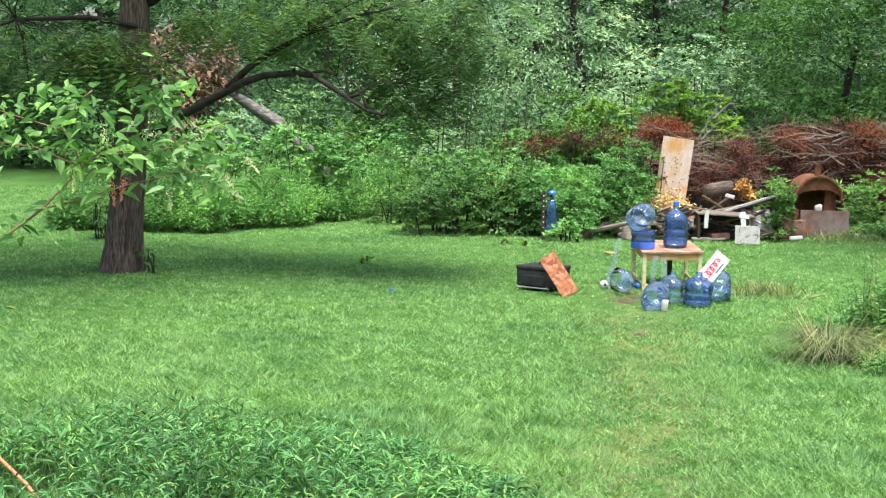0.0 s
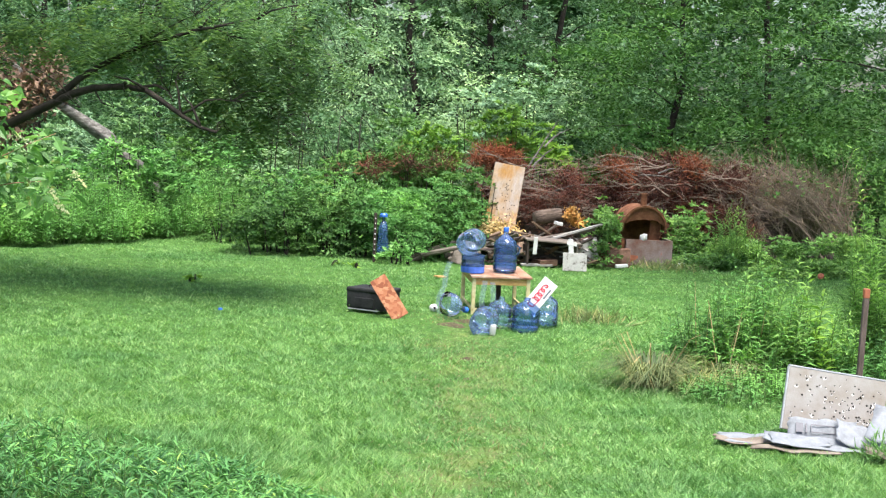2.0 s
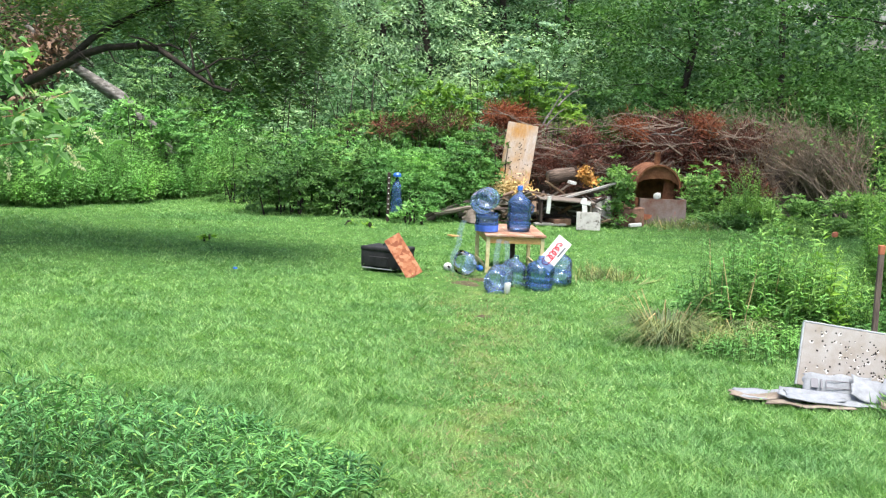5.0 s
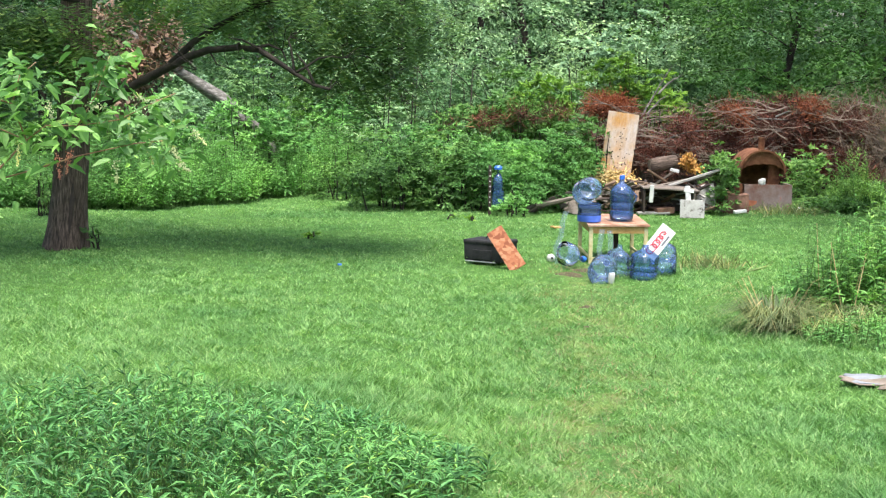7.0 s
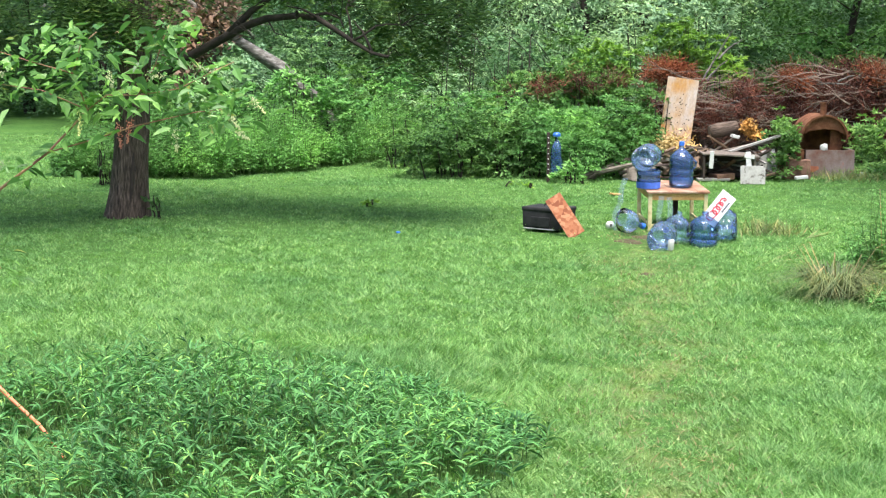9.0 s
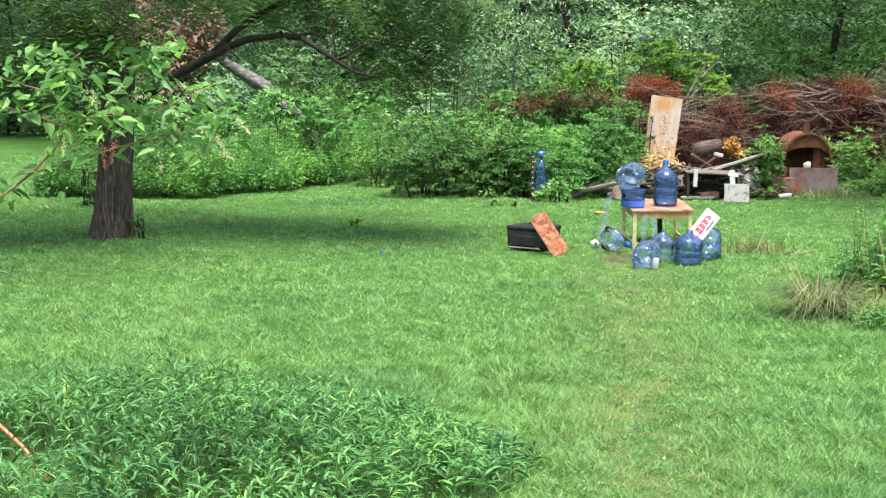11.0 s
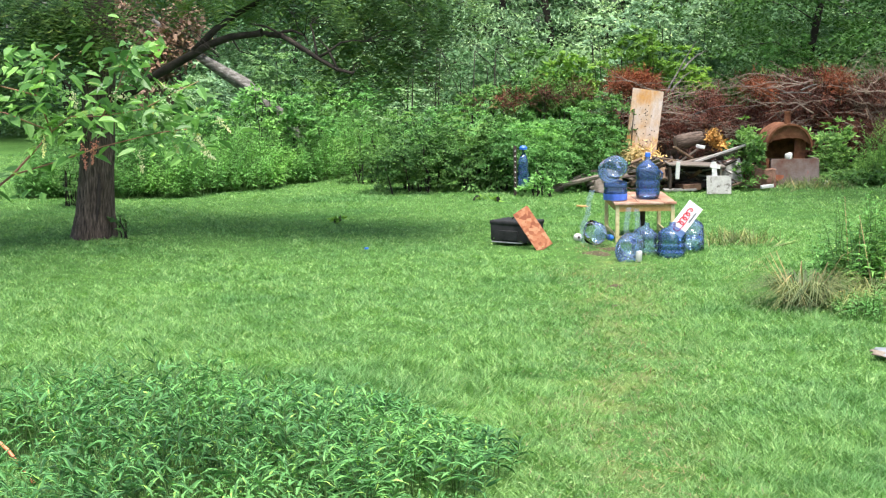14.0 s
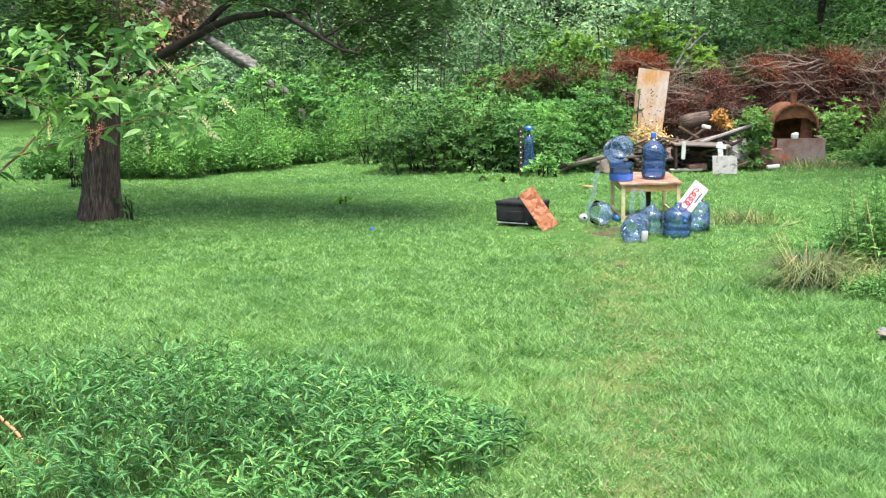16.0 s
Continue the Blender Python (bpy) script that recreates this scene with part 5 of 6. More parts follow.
    tagged(ob, "bunch of dry orange leaves on the junk heap", "leaves", kind="stuff")
    ob = Shape().box(.12, .09, .05, Matrix(), .01).rough(.01, 12).done("white_scrap", M["white_plastic"])
    at_pose(ob, pose(4.48, 22.55, .63, 5, 12, 20), "small white plastic scrap on a junk heap", "scrap")
    # dark open cabinet frame
    t = thing("broken_cabinet", "broken dark open cabinet with white posts under boards", "cabinet", pose(4.3, 22.1, 0))
    Shape().box(.9, .02, .36, pose(0, .24, .2)).done("back", M["leg_shade_dark"], t)
    Shape().box(.03, .45, .36, pose(-.4, 0, .2), .004).done("side_panel", M["leg_shade_dark"], t)
    Shape().box(.03, .45, .36, pose(.36, 0, .2), .004).done("side_panel", M["plank_grey"], t)
    Shape().box(.86, .5, .022, pose(0, 0, .40, 2, 3, 0), .004).done("top", M["plank_grey"], t)
    Shape().box(.06, .04, .26, pose(-.30, -.26, .33, 0, 3, 0), .006).done("post", M["white_plastic"], t, "white plastic post")
    Shape().box(.3, .3, .1, pose(-.1, 0, .06, 0, 0, 20), .01).rough(.02, 8).done("rubbish", M["rubble"], t)
    t = thing("splashed_target", "dirt-splashed white target board on a white post", "target", pose(4.52, 21.35, 0, -6, 0, -4))
    Shape().box(.36, .02, .27, pose(0, 0, .15), .006).rough(.006, 7).done("board", M["splat"], t)
    Shape().box(.075, .03, .3, pose(-.06, .03, .34, 0, -4, 0), .006).done("post", M["white_plastic"], t)
    Shape().box(.15, .02, .06, pose(-.05, .02, .42, 0, 8, 0), .004).done("crosspiece", M["white_plastic"], t)
    sheet_between("spotted_panel", (4.92, 22.35, 0.02), .36, .42, .02, -8, -5, 0, M["splat"], "dirty spotted panel leaning on a junk heap", "panel")
    for x, y, l in ((2.45, 22.3, .7), (2.7, 22.15, .8), (2.95, 22.35, .6), (2.6, 22.5, .9), (2.95, 22.1, .45)):
        ob = Shape().tube(bend((-l / 2, 0, 0), (l / 2, 0, .05), .03, 5, .015, rn), [.035, .04, .04, .035, .03, .02], 7).done("branch_wood", M["plank_grey"])
        at_pose(ob, pose(x, y, .04 + rn.random() * .12, 0, rn.uniform(-18, 8), rn.uniform(-25, 25)), "weathered grey branch wood on the ground", "branch", "ground branches")
    ob = Shape().turned([(.001, .32), (.1, .3), (.2, .18), (.24, 0)], 14).rough(.05, 6).done("stump", M["plank_grey"])
    at_pose(ob, pose(3.0, 22.2, 0), "low weathered pale stump beside bushes", "stump")
    ob = Shape().box(.16, .1, .02, Matrix(), .004).done("yellow_scrap", M["apron"])
    at_pose(ob, pose(2.35, 19.9, .03, 3, 5, 30), "yellow wood scrap lying on the lawn", "scrap")
    for k in range(110):
        l = rn.uniform(.08, .4)
        ob = Shape().box(l, rn.uniform(.02, .09), rn.uniform(.01, .03), Matrix(), .002).done("debris", M[rn.choice(("plank_brown", "plank_grey", "plank_brown", "rubble", "leg_shade_dark", "leg_shade_dark", "plank_white"))])
        at_pose(ob, pose(rn.uniform(3.3, 5.0), rn.uniform(22.0, 22.6), rn.uniform(.03, .45), rn.uniform(-30, 30), rn.uniform(-30, 30), rn.uniform(0, 180)), "small broken piece in a junk heap", "debris", "junk debris")


junk()


def stove():
    """A rusty half-drum burner on a boxed front."""
    rn = random.Random(91)
    t = thing("rusty_stove", "rusted drum stove with arched open mouth and stub chimney", "stove", pose(5.88, 22.75, 0, 0, 0, -4))

    def arch(r, y0, y1, th, a0, a1, zc, n=20):
        s = Shape()
        v, f = [], []
        for i in range(n + 1):
            a = radians(a0 + (a1 - a0) * i / n)
            for rr, y in ((r, y0), (r, y1), (r - th, y1), (r - th, y0)):
                v.append((rr * math.cos(a), y, zc + rr * math.sin(a)))
        for i in range(n):
            for k in range(4):
                f.append((i * 4 + k, i * 4 + (k + 1) % 4, i * 4 + 4 + (k + 1) % 4, i * 4 + 4 + k))
        f += [(0, 1, 2, 3), tuple(n * 4 + k for k in (3, 2, 1, 0))]
        return s.add(v, f)
    arch(.345, -.15, .75, .014, -6, 186, .60).rough(.008, 5).done("drum_shell", M["rust"], t, smooth=False)
    arch(.36, -.17, -.12, .03, 0, 180, .60).done("rim", M["rust"], t)
    # tattered upper lip of the mouth
    s = Shape()
    v = []
    n = 16
    for i in range(n + 1):
        a = radians(12 + 156 * i / n)
        v += [(.335 * math.cos(a), -.13, .60 + .335 * math.sin(a)), (.335 * math.cos(a) * .98, -.12, max(.60 + .335 * math.sin(a) * .40, .655) + rn.uniform(-.015, .015))]
    s.add(v, [(2 * i, 2 * i + 1, 2 * i + 3, 2 * i + 2) for i in range(n)]).done("front_lip", M["rust"], t, "torn rusty front lip")
    Shape().turned([(.001, .74), (.34, .74)], 24, pose(0, 0, .60) @ pose(0, 0, 0, 90, 0, 0) @ pose(0, 0, -1.48)).done("back", M["rust"], t)
    Shape().box(.19, .02, .36, pose(.2, .02, .58, 0, 4, 12), .004).rough(.012, 9).done("inner_plate", M["rust"], t, "rusty inner plate")
    Shape().box(.74, .03, .40, pose(.08, -.2, .22, -3, 0, 0), .006).rough(.006, 6).done("front_plate", M["rust_plate"], t, "grey and orange painted rusty plate")
    Shape().add([(-.26 + .17 * math.cos(a * .571) * (1 + .25 * math.sin(a * 2.3)), -.2245, .13 + .075 * math.sin(a * .571) * (1 + .3 * math.cos(a * 1.7))) for a in range(11)], [tuple(range(11))]).done("orange_patch", M["orange_paint"], t, "faded orange paint patch")
    Shape().box(.05, .5, .4, pose(-.33, .1, .22), .004).done("side_plate", M["rust"], t)
    Shape().box(.05, .5, .4, pose(.42, .1, .22), .004).done("side_plate", M["plank_grey"], t)
    Shape().turned([(.05, 0), (.05, .18), (.058, .18), (.058, .2), (.044, .2), (.044, 0)], 14, pose(.0, .05, .94)).done("chimney", M["rust"], t)
    Shape().box(.5, .45, .03, pose(0, .1, .38)).done("grate", M["rust"], t)
    b = Shape().turned([(.001, .41), (.05, .41), (.062, .44), (.062, .50), (.05, .52), (.001, .525)], 12, Matrix(), .06, 3).done("white_tin", M["white_plastic"], None, smooth=True)
    at_pose(b, pose(5.86, 22.6, -.015), "crumpled white tin in the mouth of a stove", "tin")
    for k, (x, y, s_) in enumerate(((5.40, 22.35, .27), (5.28, 22.75, .2), (5.44, 22.85, .24), (5.33, 22.95, .28))):
        ob = Shape().box(s_ * 1.3, s_, s_ * 1.1, Matrix(), s_ * .2).rough(.05, 6, k).done("rubble_block", M["rubble"])
        at_pose(ob, pose(x, y, s_ * .5, 0, 0, k * 30), "brown rubble block beside a rusty stove", "rubble", "rubble blocks")
    for x, y, sx in ((5.36, 21.9, .2), (6.4, 22.4, .25)):
        ob = Shape().box(sx, .08, .05, Matrix(), .012).rough(.012, 9).done("white_scrap", M["white_plastic"])
        at_pose(ob, pose(x, y, .06, 0, -6, 8), "white scrap lying in long grass", "scrap")


stove()


# ---- the table and its bottles ----
JUG = [(.001, .012), (.09, .008), (.118, .0), (.131, .018), (.135, .05), (.135, .10), (.128, .112), (.128, .122), (.135, .135), (.135, .19), (.128, .202), (.128, .212), (.135, .225), (.135, .315), (.130, .335), (.112, .362), (.078, .395), (.045, .418), (.031, .432), (.029, .485)]


def jug(m, label, mat="jug_clear", dent=0.0, seed=0, cap=True, lab=False, profile=JUG, handle=False):
    t = thing("water_jug", label, "jug", m, "shot water jugs")
    body = Shape().turned(profile, 28, Matrix(), dent, seed).done("body", M[mat], t, smooth=True)
    if cap:
        Shape().turned([(.001, .515), (.027, .515), (.032, .508), (.032, .468), (.027, .464)], 16).done("cap", M["cap_blue"], body, "blue cap")
    if lab:
        Shape().turned([(.1365, .05), (.1365, .1)], 24, Matrix(), dent, seed).done("band", M["jug_deep"], body)
    if handle:
        Shape().tube([(.128, 0, .2), (.16, 0, .22), (.165, 0, .28), (.135, 0, .31)], .012, 7).done("handle", M["jug_deep"], body)
    return t


def table():
    t = thing("table", "small weathered cream table with a chipped top", "table", pose(2.62, 16.75, 0, 1.5, 0, 0))
    w, d, z = .70, 1.0, .445
    for k in range(5):
        Shape().box(w / 5 - .003, d, .022, pose(-w / 2 + w / 10 + k * w / 5, 0, z + .012), .003).rough(.002, 9, k).done("board", M["table_top"], t)
    Shape().box(w - .06, .02, .075, pose(0, -d / 2 + .035, z - .04), .003).done("apron", M["apron"], t)
    Shape().box(w - .06, .02, .075, pose(0, d / 2 - .035, z - .04), .003).done("apron", M["apron"], t)
    for sx in (-1, 1):
        Shape().box(.02, d - .1, .075, pose(sx * (w / 2 - .035), 0, z - .04), .003).done("apron", M["apron"], t)
        Shape().box(.022, d - .12, .03, pose(sx * (w / 2 - .04), 0, .075), .003).done("stretcher", M["paint_cream"], t)
    for x, y, mat in ((-.31, -.455, "paint_cream"), (.31, -.455, "paint_cream"), (-.31, .455, "paint_cream"), (.31, .455, "paint_cream")):
        Shape().box(.042, .042, z, pose(x, y, z / 2 - .006), .004).done("leg", M[mat], t)
    Shape().box(.055, .05, z, pose(.06, .1, z / 2 - .006), .004).done("leg", M["leg_shade_dark"], t, "dark stained extra leg")
    Shape().box(.3, .03, .035, pose(-.18, -.45, .075), .003).done("stretcher", M["paint_cream"], t)
    return t


table()
ZT = 0.468
jug(pose(2.70, 16.60, ZT + .006), "upright blue water jug with a blue cap on the table", "jug_deep", .012, 1, True, True, handle=True)
HALF = [(.001, .012), (.09, .008), (.118, .0), (.131, .018), (.135, .05), (.135, .10), (.128, .112), (.128, .122), (.135, .135), (.133, .19), (.12, .20), (.124, .18)]
hj = jug(pose(2.32, 16.52, ZT + .004, 0, 0, 30), "cut-off jug bottom with dark water and blue tape on the table", "jug_deep", .02, 2, False, False, HALF)
Shape().turned([(.137, .0), (.137, .07)], 24, Matrix(), .02, 2).done("tape", M["label_blue"], hj, "blue tape band")
Shape().turned([(.001, .15), (.128, .15)], 24, Matrix(), .02, 2).done("water", M["label_dark"], hj, "dark water inside")
jug(pose(2.21, 16.30, ZT + .335, 0, 84, 66), "clear blue water jug lying on a cut-off jug", "jug_clear", .02, 3, False)
jug(pose(2.26, 15.02, .125, 0, 82, 72) @ pose(0, 0, -.2), "clear blue jug lying on the grass, its base outward", "jug_clear", .03, 4)
jug(pose(2.46, 15.38, .0, 5, 4, 40), "dented clear blue jug standing on the grass", "jug_clear", .05, 5, False, False, [(r, z * .7) for r, z in JUG])
jug(pose(2.70, 15.12, .002, 2, 3, 10), "dented blue jug with a dark band on the grass", "jug_deep", .03, 6, False, True, [(r * 1.1, z * .76) for r, z in JUG])
jug(pose(2.96, 15.35, .05, -28, 16, 20), "crumpled blue jug tilted on the grass", "jug_clear", .06, 7, False, True, [(r, z * .8) for r, z in JUG])
jug(pose(2.07, 16.0, .14, 0, 108, 24) @ pose(0, 0, -.34), "torn clear jug top lying by its blue cap", "jug_clear", .05, 8, True, False, [(r, z) for r, z in JUG if z > .2])
for m_, pts in ((pose(2.02, 16.3, 0), [(-.08, 0, .0), (-.1, 0, .2), (-.04, .0, .33), (-.03, 0, .48), (.01, 0, .6)]), (pose(2.4, 16.1, 0), [(0, 0, 0), (-.02, 0, .2), (.01, 0, .42)]), (pose(2.5, 16.15, 0), [(0, 0, 0), (.02, 0, .25), (.0, 0, .4)])):
    s_ = Shape()
    v_ = []
    for i_, p_ in enumerate(pts):
        v_ += [(p_[0] - .03, p_[1], p_[2]), (p_[0], p_[1] + .012, p_[2]), (p_[0] + .03, p_[1], p_[2])]
    s_.add(v_, [q for i_ in range(len(pts) - 1) for q in ((3 * i_, 3 * i_ + 1, 3 * i_ + 4, 3 * i_ + 3), (3 * i_ + 1, 3 * i_ + 2, 3 * i_ + 5, 3 * i_ + 4))])
    at_pose(s_.done("plastic_strip", M["film"], None, smooth=True), m_, "curled strip of clear torn jug plastic", "plastic", "torn plastic strips")
cup = Shape().turned([(.001, 0), (.028, 0), (.033, .008), (.033, .1), (.029, .11), (.001, .11)], 16).done("drink_can", M["white_plastic"], None, smooth=True)
at_pose(cup, pose(2.32, 14.82, .005, 4, 3, 0), "small white can standing by the jugs", "can")


def sign():
    """A white card with a red flourish, propped among the jugs."""
    t = thing("white_sign", "white card sign with red flourish propped against jugs", "sign", pose(2.87, 15.2, .39, -14, 0, -4) @ pose(0, 0, 0, 0, -52, 0))
    card = Shape().box(.375, .012, .17, Matrix(), .003).done("card", M["sign_white"], t)
    wave = [Vector((-.085 + .21 * k / 90 + .026 * math.sin(k * .26), -.0085, .014 + (.030 - .008 * k / 90) * math.cos(k * .26))) for k in range(91)]
    Shape().tube(wave, .0065, 6).done("red_flourish", M["sign_red"], card)
    Shape().tube([(-.105, -.0085, .055), (-.135, -.0085, .06), (-.158, -.0085, .035), (-.16, -.0085, 0), (-.14, -.0085, -.022), (-.11, -.0085, -.015)], [.004, .009, .011, .011, .009, .004], 6).done("red_flourish", M["sign_red"], card)
    Shape().tube([(-.15, -.0085, -.018), (-.05, -.0085, -.026), (.06, -.0085, -.02)], [.003, .006, .002], 5).done("red_flourish", M["sign_red"], card)
    Shape().box(.13, .003, .018, pose(.05, -.0075, -.052)).done("grey_mark", M["sign_grey"], card)


sign()


def black_case():
    t = thing("black_case", "black soft-sided case lying on the lawn", "case", pose(1.2, 16.5, 0, 0, 0, -36))
    w, d, h = .50, .36, .245
    Shape().box(w, d, h, pose(0, 0, h / 2 + .012), .03).rough(.012, 6).done("body", M["nylon"], t, smooth=True)
    Shape().box(w + .012, d + .012, .05, pose(0, 0, h - .01), .018).rough(.006, 6, 2).done("lid", M["nylon"], t, smooth=True)
    Shape().box(w * .8, .014, .012, pose(-.02, -d / 2 - .004, .02), .003).done("trim", M["silver"], t, "dull silver bottom trim")
    Shape().box(w * .5, .02, .11, pose(0, -d / 2 - .008, .10), .008).done("pocket", M["nylon"], t)
    Shape().tube([(-.06, 0, h + .02), (-.05, 0, h + .04), (.05, 0, h + .04), (.06, 0, h + .02)], .009, 6).done("handle", M["nylon"], t)
    b = thing("strand_board", "reddish strand board leaning on a black case", "board", pose(1.47, 15.93, 0.005) @ pose(0, 0, 0, 0, -33, 0) @ pose(0, 0, 0, -22, 0, 0))
    Shape().box(.19, .014, .52, pose(0, 0, .26), .002).done("panel", M["strand"], b)
    ob = Shape().turned([(.001, .092), (.03, .085), (.048, .06), (.05, .045), (.045, .02), (.02, .0), (.001, .0)], 18).done("white_ball", M["white_plastic"], None, smooth=True)
    ball = at_pose(ob, pose(1.89, 16.5, .0), "white ball with a dark hole on the grass", "ball")
    Shape().turned([(.001, -.0505), (.016, -.0475)], 10, pose(.005, 0, .05) @ pose(0, 0, 0, -90, 0, 0) @ pose(0, 0, 0)).done("hole", M["black"], ball)


black_case()


def blue_post():
    t = thing("target_post", "dark studded steel post with a hanging blue jug", "post", pose(1.66, 21.75, 0))
    Shape().box(.045, .03, .75, pose(-.1, 0, .37), .003).done("post", M["leg_shade_dark"], t)
    for k in range(8):
        Shape().turned([(.001, .02), (.008, .018), (.011, 0)], 8, pose(-.1, -.014, .12 + k * .078) @ pose(0, 0, 0, 90, 0, 0)).done("stud", M["white_plastic"], t, "pale stud")
    Shape().turned([(r * .62, z * 1.2) for r, z in JUG], 18, pose(.02, 0, .12), .13, 3).done("jug_body", M["jug_deep"], t, smooth=True)
    Shape().turned([(.001, .06), (.04, .055), (.06, .03), (.06, .0)], 14, pose(.02, -.02, .69)).done("cap", M["cap_blue"], t, "bright blue cap")


blue_post()


# ---- the foam target, right of the lawn ----
def foam():
    rn = random.Random(95)
    t = sheet_between("foam_target", (4.12, 10.15, 0.03), .72, .46, .035, -14, 6.5, -9, M["foam"], "grey-white foam sheet full of shot holes on the lawn", "target", .006)
    pts = [(rn.uniform(-.32, .33), rn.uniform(.1, .43)) for _ in range(78)] + [(rn.gauss(.22, .08), rn.gauss(.2, .09)) for _ in range(34)]
    holes(t, "shot_hole", [p for p in pts if abs(p[0]) < .34 and .03 < p[1] < .445], -0.0195, M["black"], rn, 0.0075, M["foam_chip"])
    Shape().box(.735, .04, .012, pose(0, 0, .467), .003).done("edge", M["foam_edge"], t)
    Shape().box(.012, .04, .46, pose(-.3665, 0, .23), .003).done("edge", M["foam_edge"], t)
    t = sheet_between("foam_target", (4.82, 10.02, -0.02), .66, .46, .035, -14, 5.0, -12, M["foam"], "second foam sheet full of shot holes beside another", "target", .006)
    pts = [(rn.uniform(-.3, .3), rn.uniform(.06, .37)) for _ in range(60)]
    holes(t, "shot_hole", pts, -0.0195, M["black"], rn, 0.0075, M["foam_chip"])
    # fallen sheets in front
    def crumpled(sx, sy, amp, curl, seed):
        v, f, nu, nv = [], [], 16, 10
        for lay in (0, 1):
            for a in range(nu + 1):
                for b in range(nv + 1):
                    u, w = a / nu - .5, b / nv - .5
                    q = Vector((u * sx, w * sy, curl * (u * u * 4) * sx))
                    q.z += amp * noise.noise(Vector((u * sx * 7 + seed, w * sy * 7, seed))) - .006 * lay
                    q.x += .03 * noise.noise(Vector((w * 6, seed, u))) * (abs(u) > .45)
                    q.y += .03 * noise.noise(Vector((u * 6, w, seed))) * (abs(w) > .45)
                    v.append(q)
        m = (nu + 1) * (nv + 1)
        k = nv + 1
        for a in range(nu):
            for b in range(nv):
                f.append((a * k + b, (a + 1) * k + b, (a + 1) * k + b + 1, a * k + b + 1))
                f.append(tuple(m + i for i in (a * k + b, a * k + b + 1, (a + 1) * k + b + 1, (a + 1) * k + b)))
        rim = [a * k for a in range(nu + 1)] + [nu * k + b for b in range(1, nv + 1)] + [a * k + nv for a in range(nu - 1, -1, -1)] + [b for b in range(nv - 1, 0, -1)]
        f += [(rim[i], rim[i - 1], rim[i - 1] + m, rim[i] + m) for i in range(len(rim))]
        return Shape().add(v, f)
    t = thing("printed_card", "pale printed card sheet lying before foam", "card", pose(3.98, 9.95, .10, 58, 3, -8))
    sheet = crumpled(.5, .2, .02, .0, 4).done("sheet", M["foam_blue"], t, smooth=True)
    for x, y, sx, sy in ((-.17, .02, .05, .07), (-.12, .02, .012, .07), (.0, .05, .17, .006), (.0, -.005, .17, .006), (.085, .022, .006, .06), (-.085, .022, .006, .06)):
        Shape().box(sx, sy, .004, pose(x, y, .011)).done("print", M["sign_grey"], sheet)
    for k, (x, y, z, sx, sy, rx, ry, rz, mat, curl) in enumerate(((3.52, 10.0, .03, .55, .24, 4, 0, -12, "foam_blue", .0), (3.45, 9.95, .03, .5, .16, 2, -3, -10, "foam_tan", .05), (3.95, 9.78, .05, .8, .2, 12, 2, -10, "foam_blue", .02), (4.2, 9.8, .10, .34, .24, 24, 8, -20, "foam_blue", .06), (3.7, 9.72, .015, .6, .08, 4, 1, -12, "foam_tan", .01), (4.52, 9.62, .15, .62, .36, 34, 24, -24, "foam_blue", -.12), (4.35, 9.45, .04, .5, .2, 6, 4, -20, "foam_tan", .05), (3.75, 9.85, .05, .45, .16, 8, 2, -14, "foam_blue", .04))):
        ob = crumpled(sx, sy, .016, curl, k * 3.7).done("fallen_sheet", M[mat], None, smooth=True)
        at_pose(ob, pose(x, y, z + .01, rx, ry, rz), "bluish-white crumpled sheeting lying on the grass" if mat == "foam_blue" else "muddy tan torn card lying on the grass", "sheet", "fallen sheets")
    ob = Shape().tube([(0, 0, 0), (.02, 0, .05), (.1, 0, .1), (.16, .0, .02)], [.05, .055, .05, .04], 12).rough(.01, 12).done("rolled_sheet", M["foam_tan"], None)
    at_pose(ob, pose(4.68, 9.3, .05, 0, 0, -40), "rolled torn card at the end of sheeting", "card")
    P, A, W = clumps(np.random.default_rng(5), [(0, 0, .04, .16, .1, .1)], 260, .09, 8, .04, .8, -.6, .06)
    ob = facets("grass_tuft", leaf_quads(P, A, W), 4, M["grass"])
    ob.location = (4.22, 9.45, 0)
    tagged(ob, "tuft of long grass before crumpled sheeting", "grass", kind="stuff")
    t = thing("wooden_stake", "dark weathered stake with a faded orange tip", "stake", pose(5.04, 11.9, 0, 0, 1.0, 0))
    Shape().box(.046, .042, .87, pose(0, 0, .425), .005).rough(.004, 9).done("shaft", M["post_wood"], t)
    Shape().box(.05, .046, .08, pose(0, 0, .89), .006).done("tip", M["orange_paint"], t)
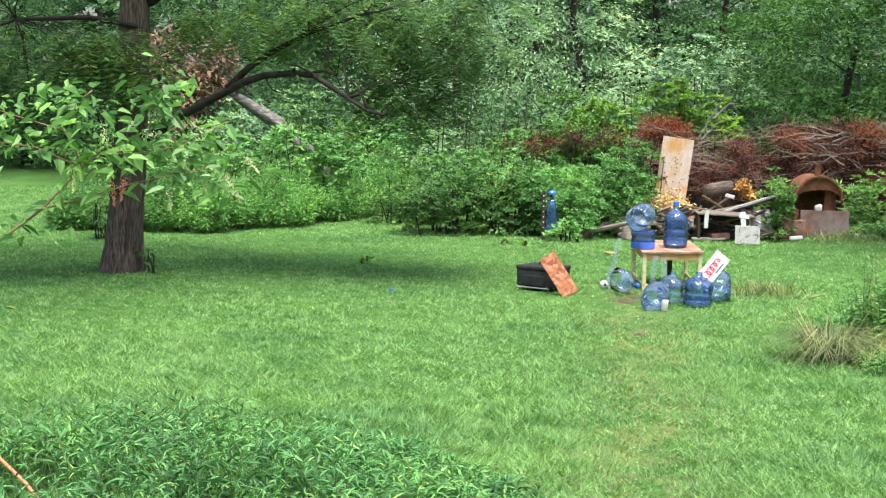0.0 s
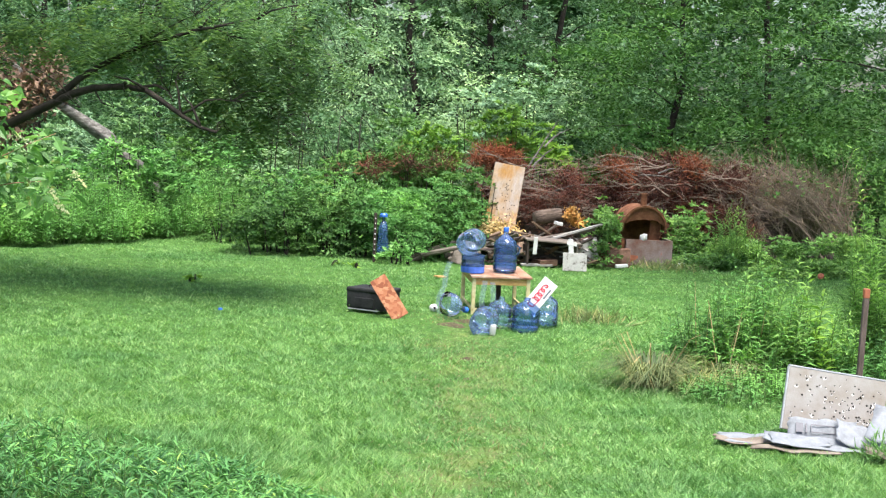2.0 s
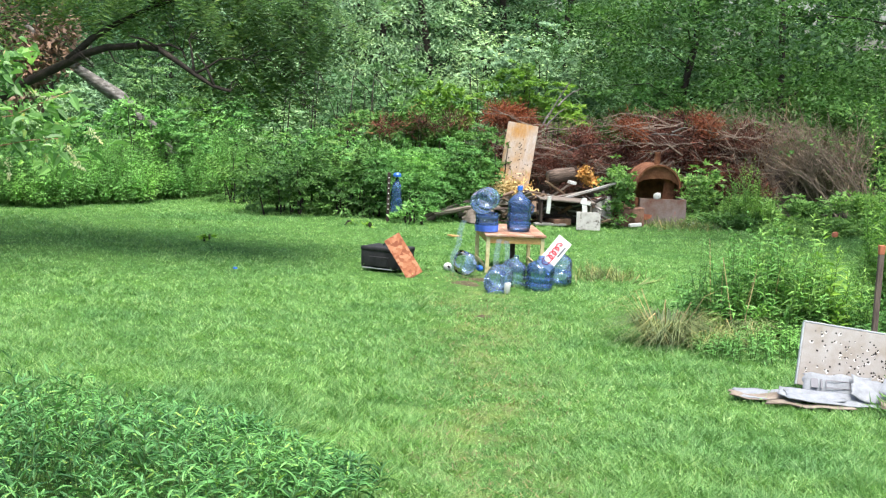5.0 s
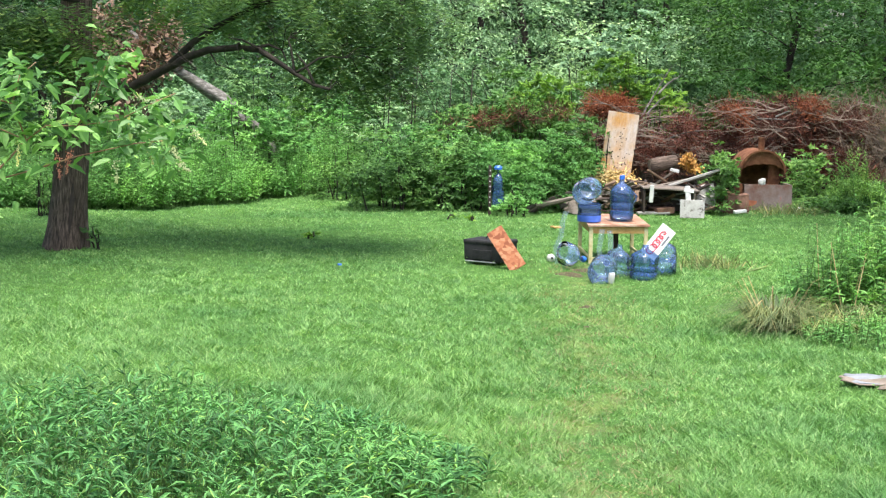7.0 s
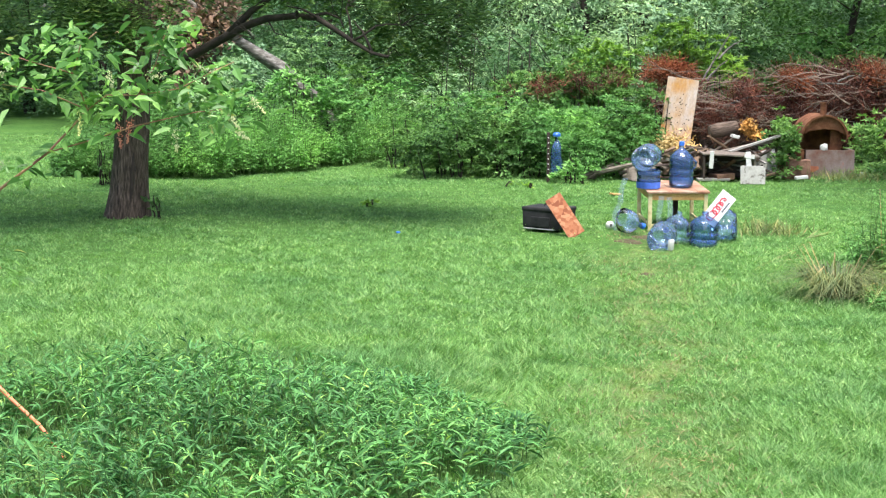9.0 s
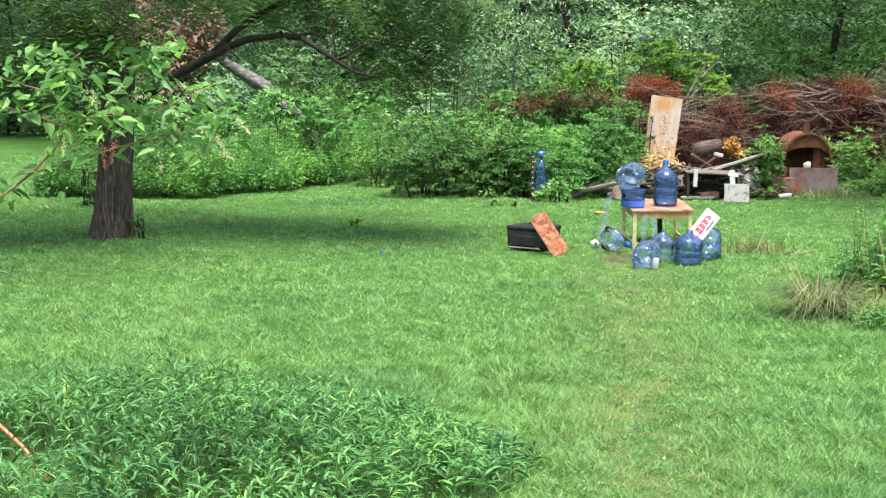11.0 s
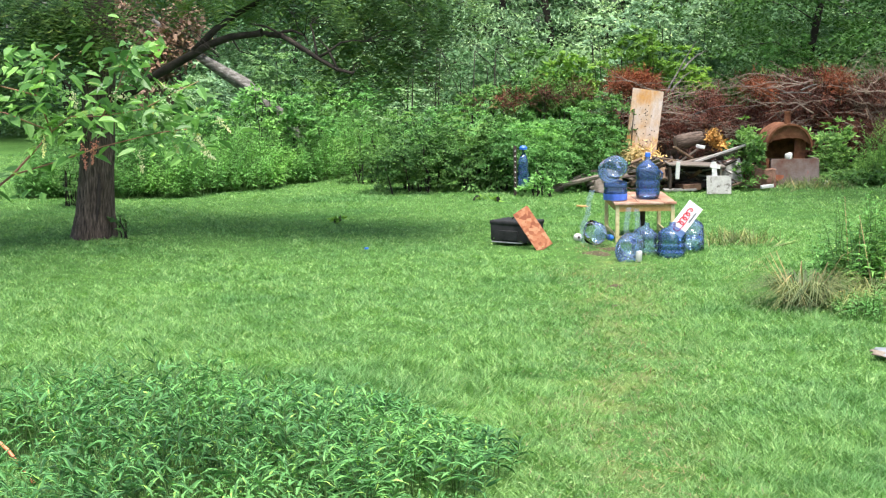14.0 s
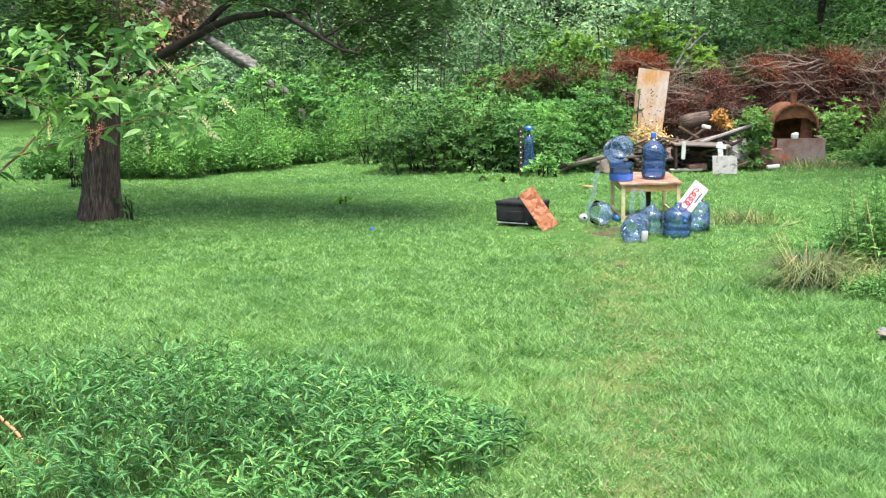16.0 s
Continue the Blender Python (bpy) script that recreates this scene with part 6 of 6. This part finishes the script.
    ob = Shape().turned([(.001, .05), (.025, .045), (.035, .02), (.03, 0), (.001, 0)], 10).rough(.01, 20).done("orange_scrap", M["orange_paint"])
    at_pose(ob, pose(8.2, 21.05, .06) @ Matrix.Scale(1.5, 4), "small faded orange scrap among low weeds", "scrap")


foam()


def lawn_litter():
    rn = random.Random(99)
    for x, y, r in ((1.88, 13.27, .10), (1.75, 12.3, .07), (2.02, 15.55, .24), (2.2, 15.8, .16)):
        k = 14
        v = [(r * rn.uniform(.45, 1.15) * math.cos(6.283 * i / k), r * 1.2 * rn.uniform(.6, 1.1) * math.sin(6.283 * i / k), .0) for i in range(k)] + [(0, 0, .018)]
        ob = Shape().add(v, [(i, (i + 1) % k, k) for i in range(k)]).done("bare_earth", M["dirt"], None, smooth=True)
        at_pose(ob, pose(x, y, lawn_height(x, y) - .004), "scuffed patch of bare brown earth", "earth", "bare patches")
    for x, y in ((-.94, 18.75), (1.2, 20.9), (1.0, 21.1)):
        shrub("broadleaf_weed", "flat broadleaf weed in the lawn", [(x, y, .04, .07, .06, .04)], 18, 0.09, "bush_bright" if y > 18 else "hedge", int(x * 10 + 200), "weed", 2, 0.35, 6, 0.03, group="lawn weeds")
    rng = np.random.default_rng(12)
    n, k = 3400, 450
    yy = rng.uniform(6.2, 14.5, n - k)
    q = np.r_[np.c_[rng.normal(2.05, .28, k), rng.normal(15.6, .3, k)], np.c_[.125 * yy + .2 + rng.normal(0, .34, n - k) + .15 * np.sin(yy * 2.1), yy]]
    P = np.c_[q, rng.uniform(.02, .05, n)]
    A = np.c_[rng.normal(size=(n, 2)), np.abs(rng.normal(size=n)) * .5] * .04
    W = unit(np.cross(A, [0, 0, 1.0])) * .0028
    ob = facets("dry_litter", leaf_quads(P, A, W, 0), 4, M["straw"])
    tagged(ob, "scattered dry straw and chips on worn turf", "litter", kind="stuff")
    ob = Shape().turned([(.001, .02), (.022, .018), (.024, 0)], 10).done("blue_bottle_cap", M["cap_blue"])
    at_pose(ob, pose(-.49, 15.92, .035), "blue cap lying in the grass", "cap")


lawn_litter()
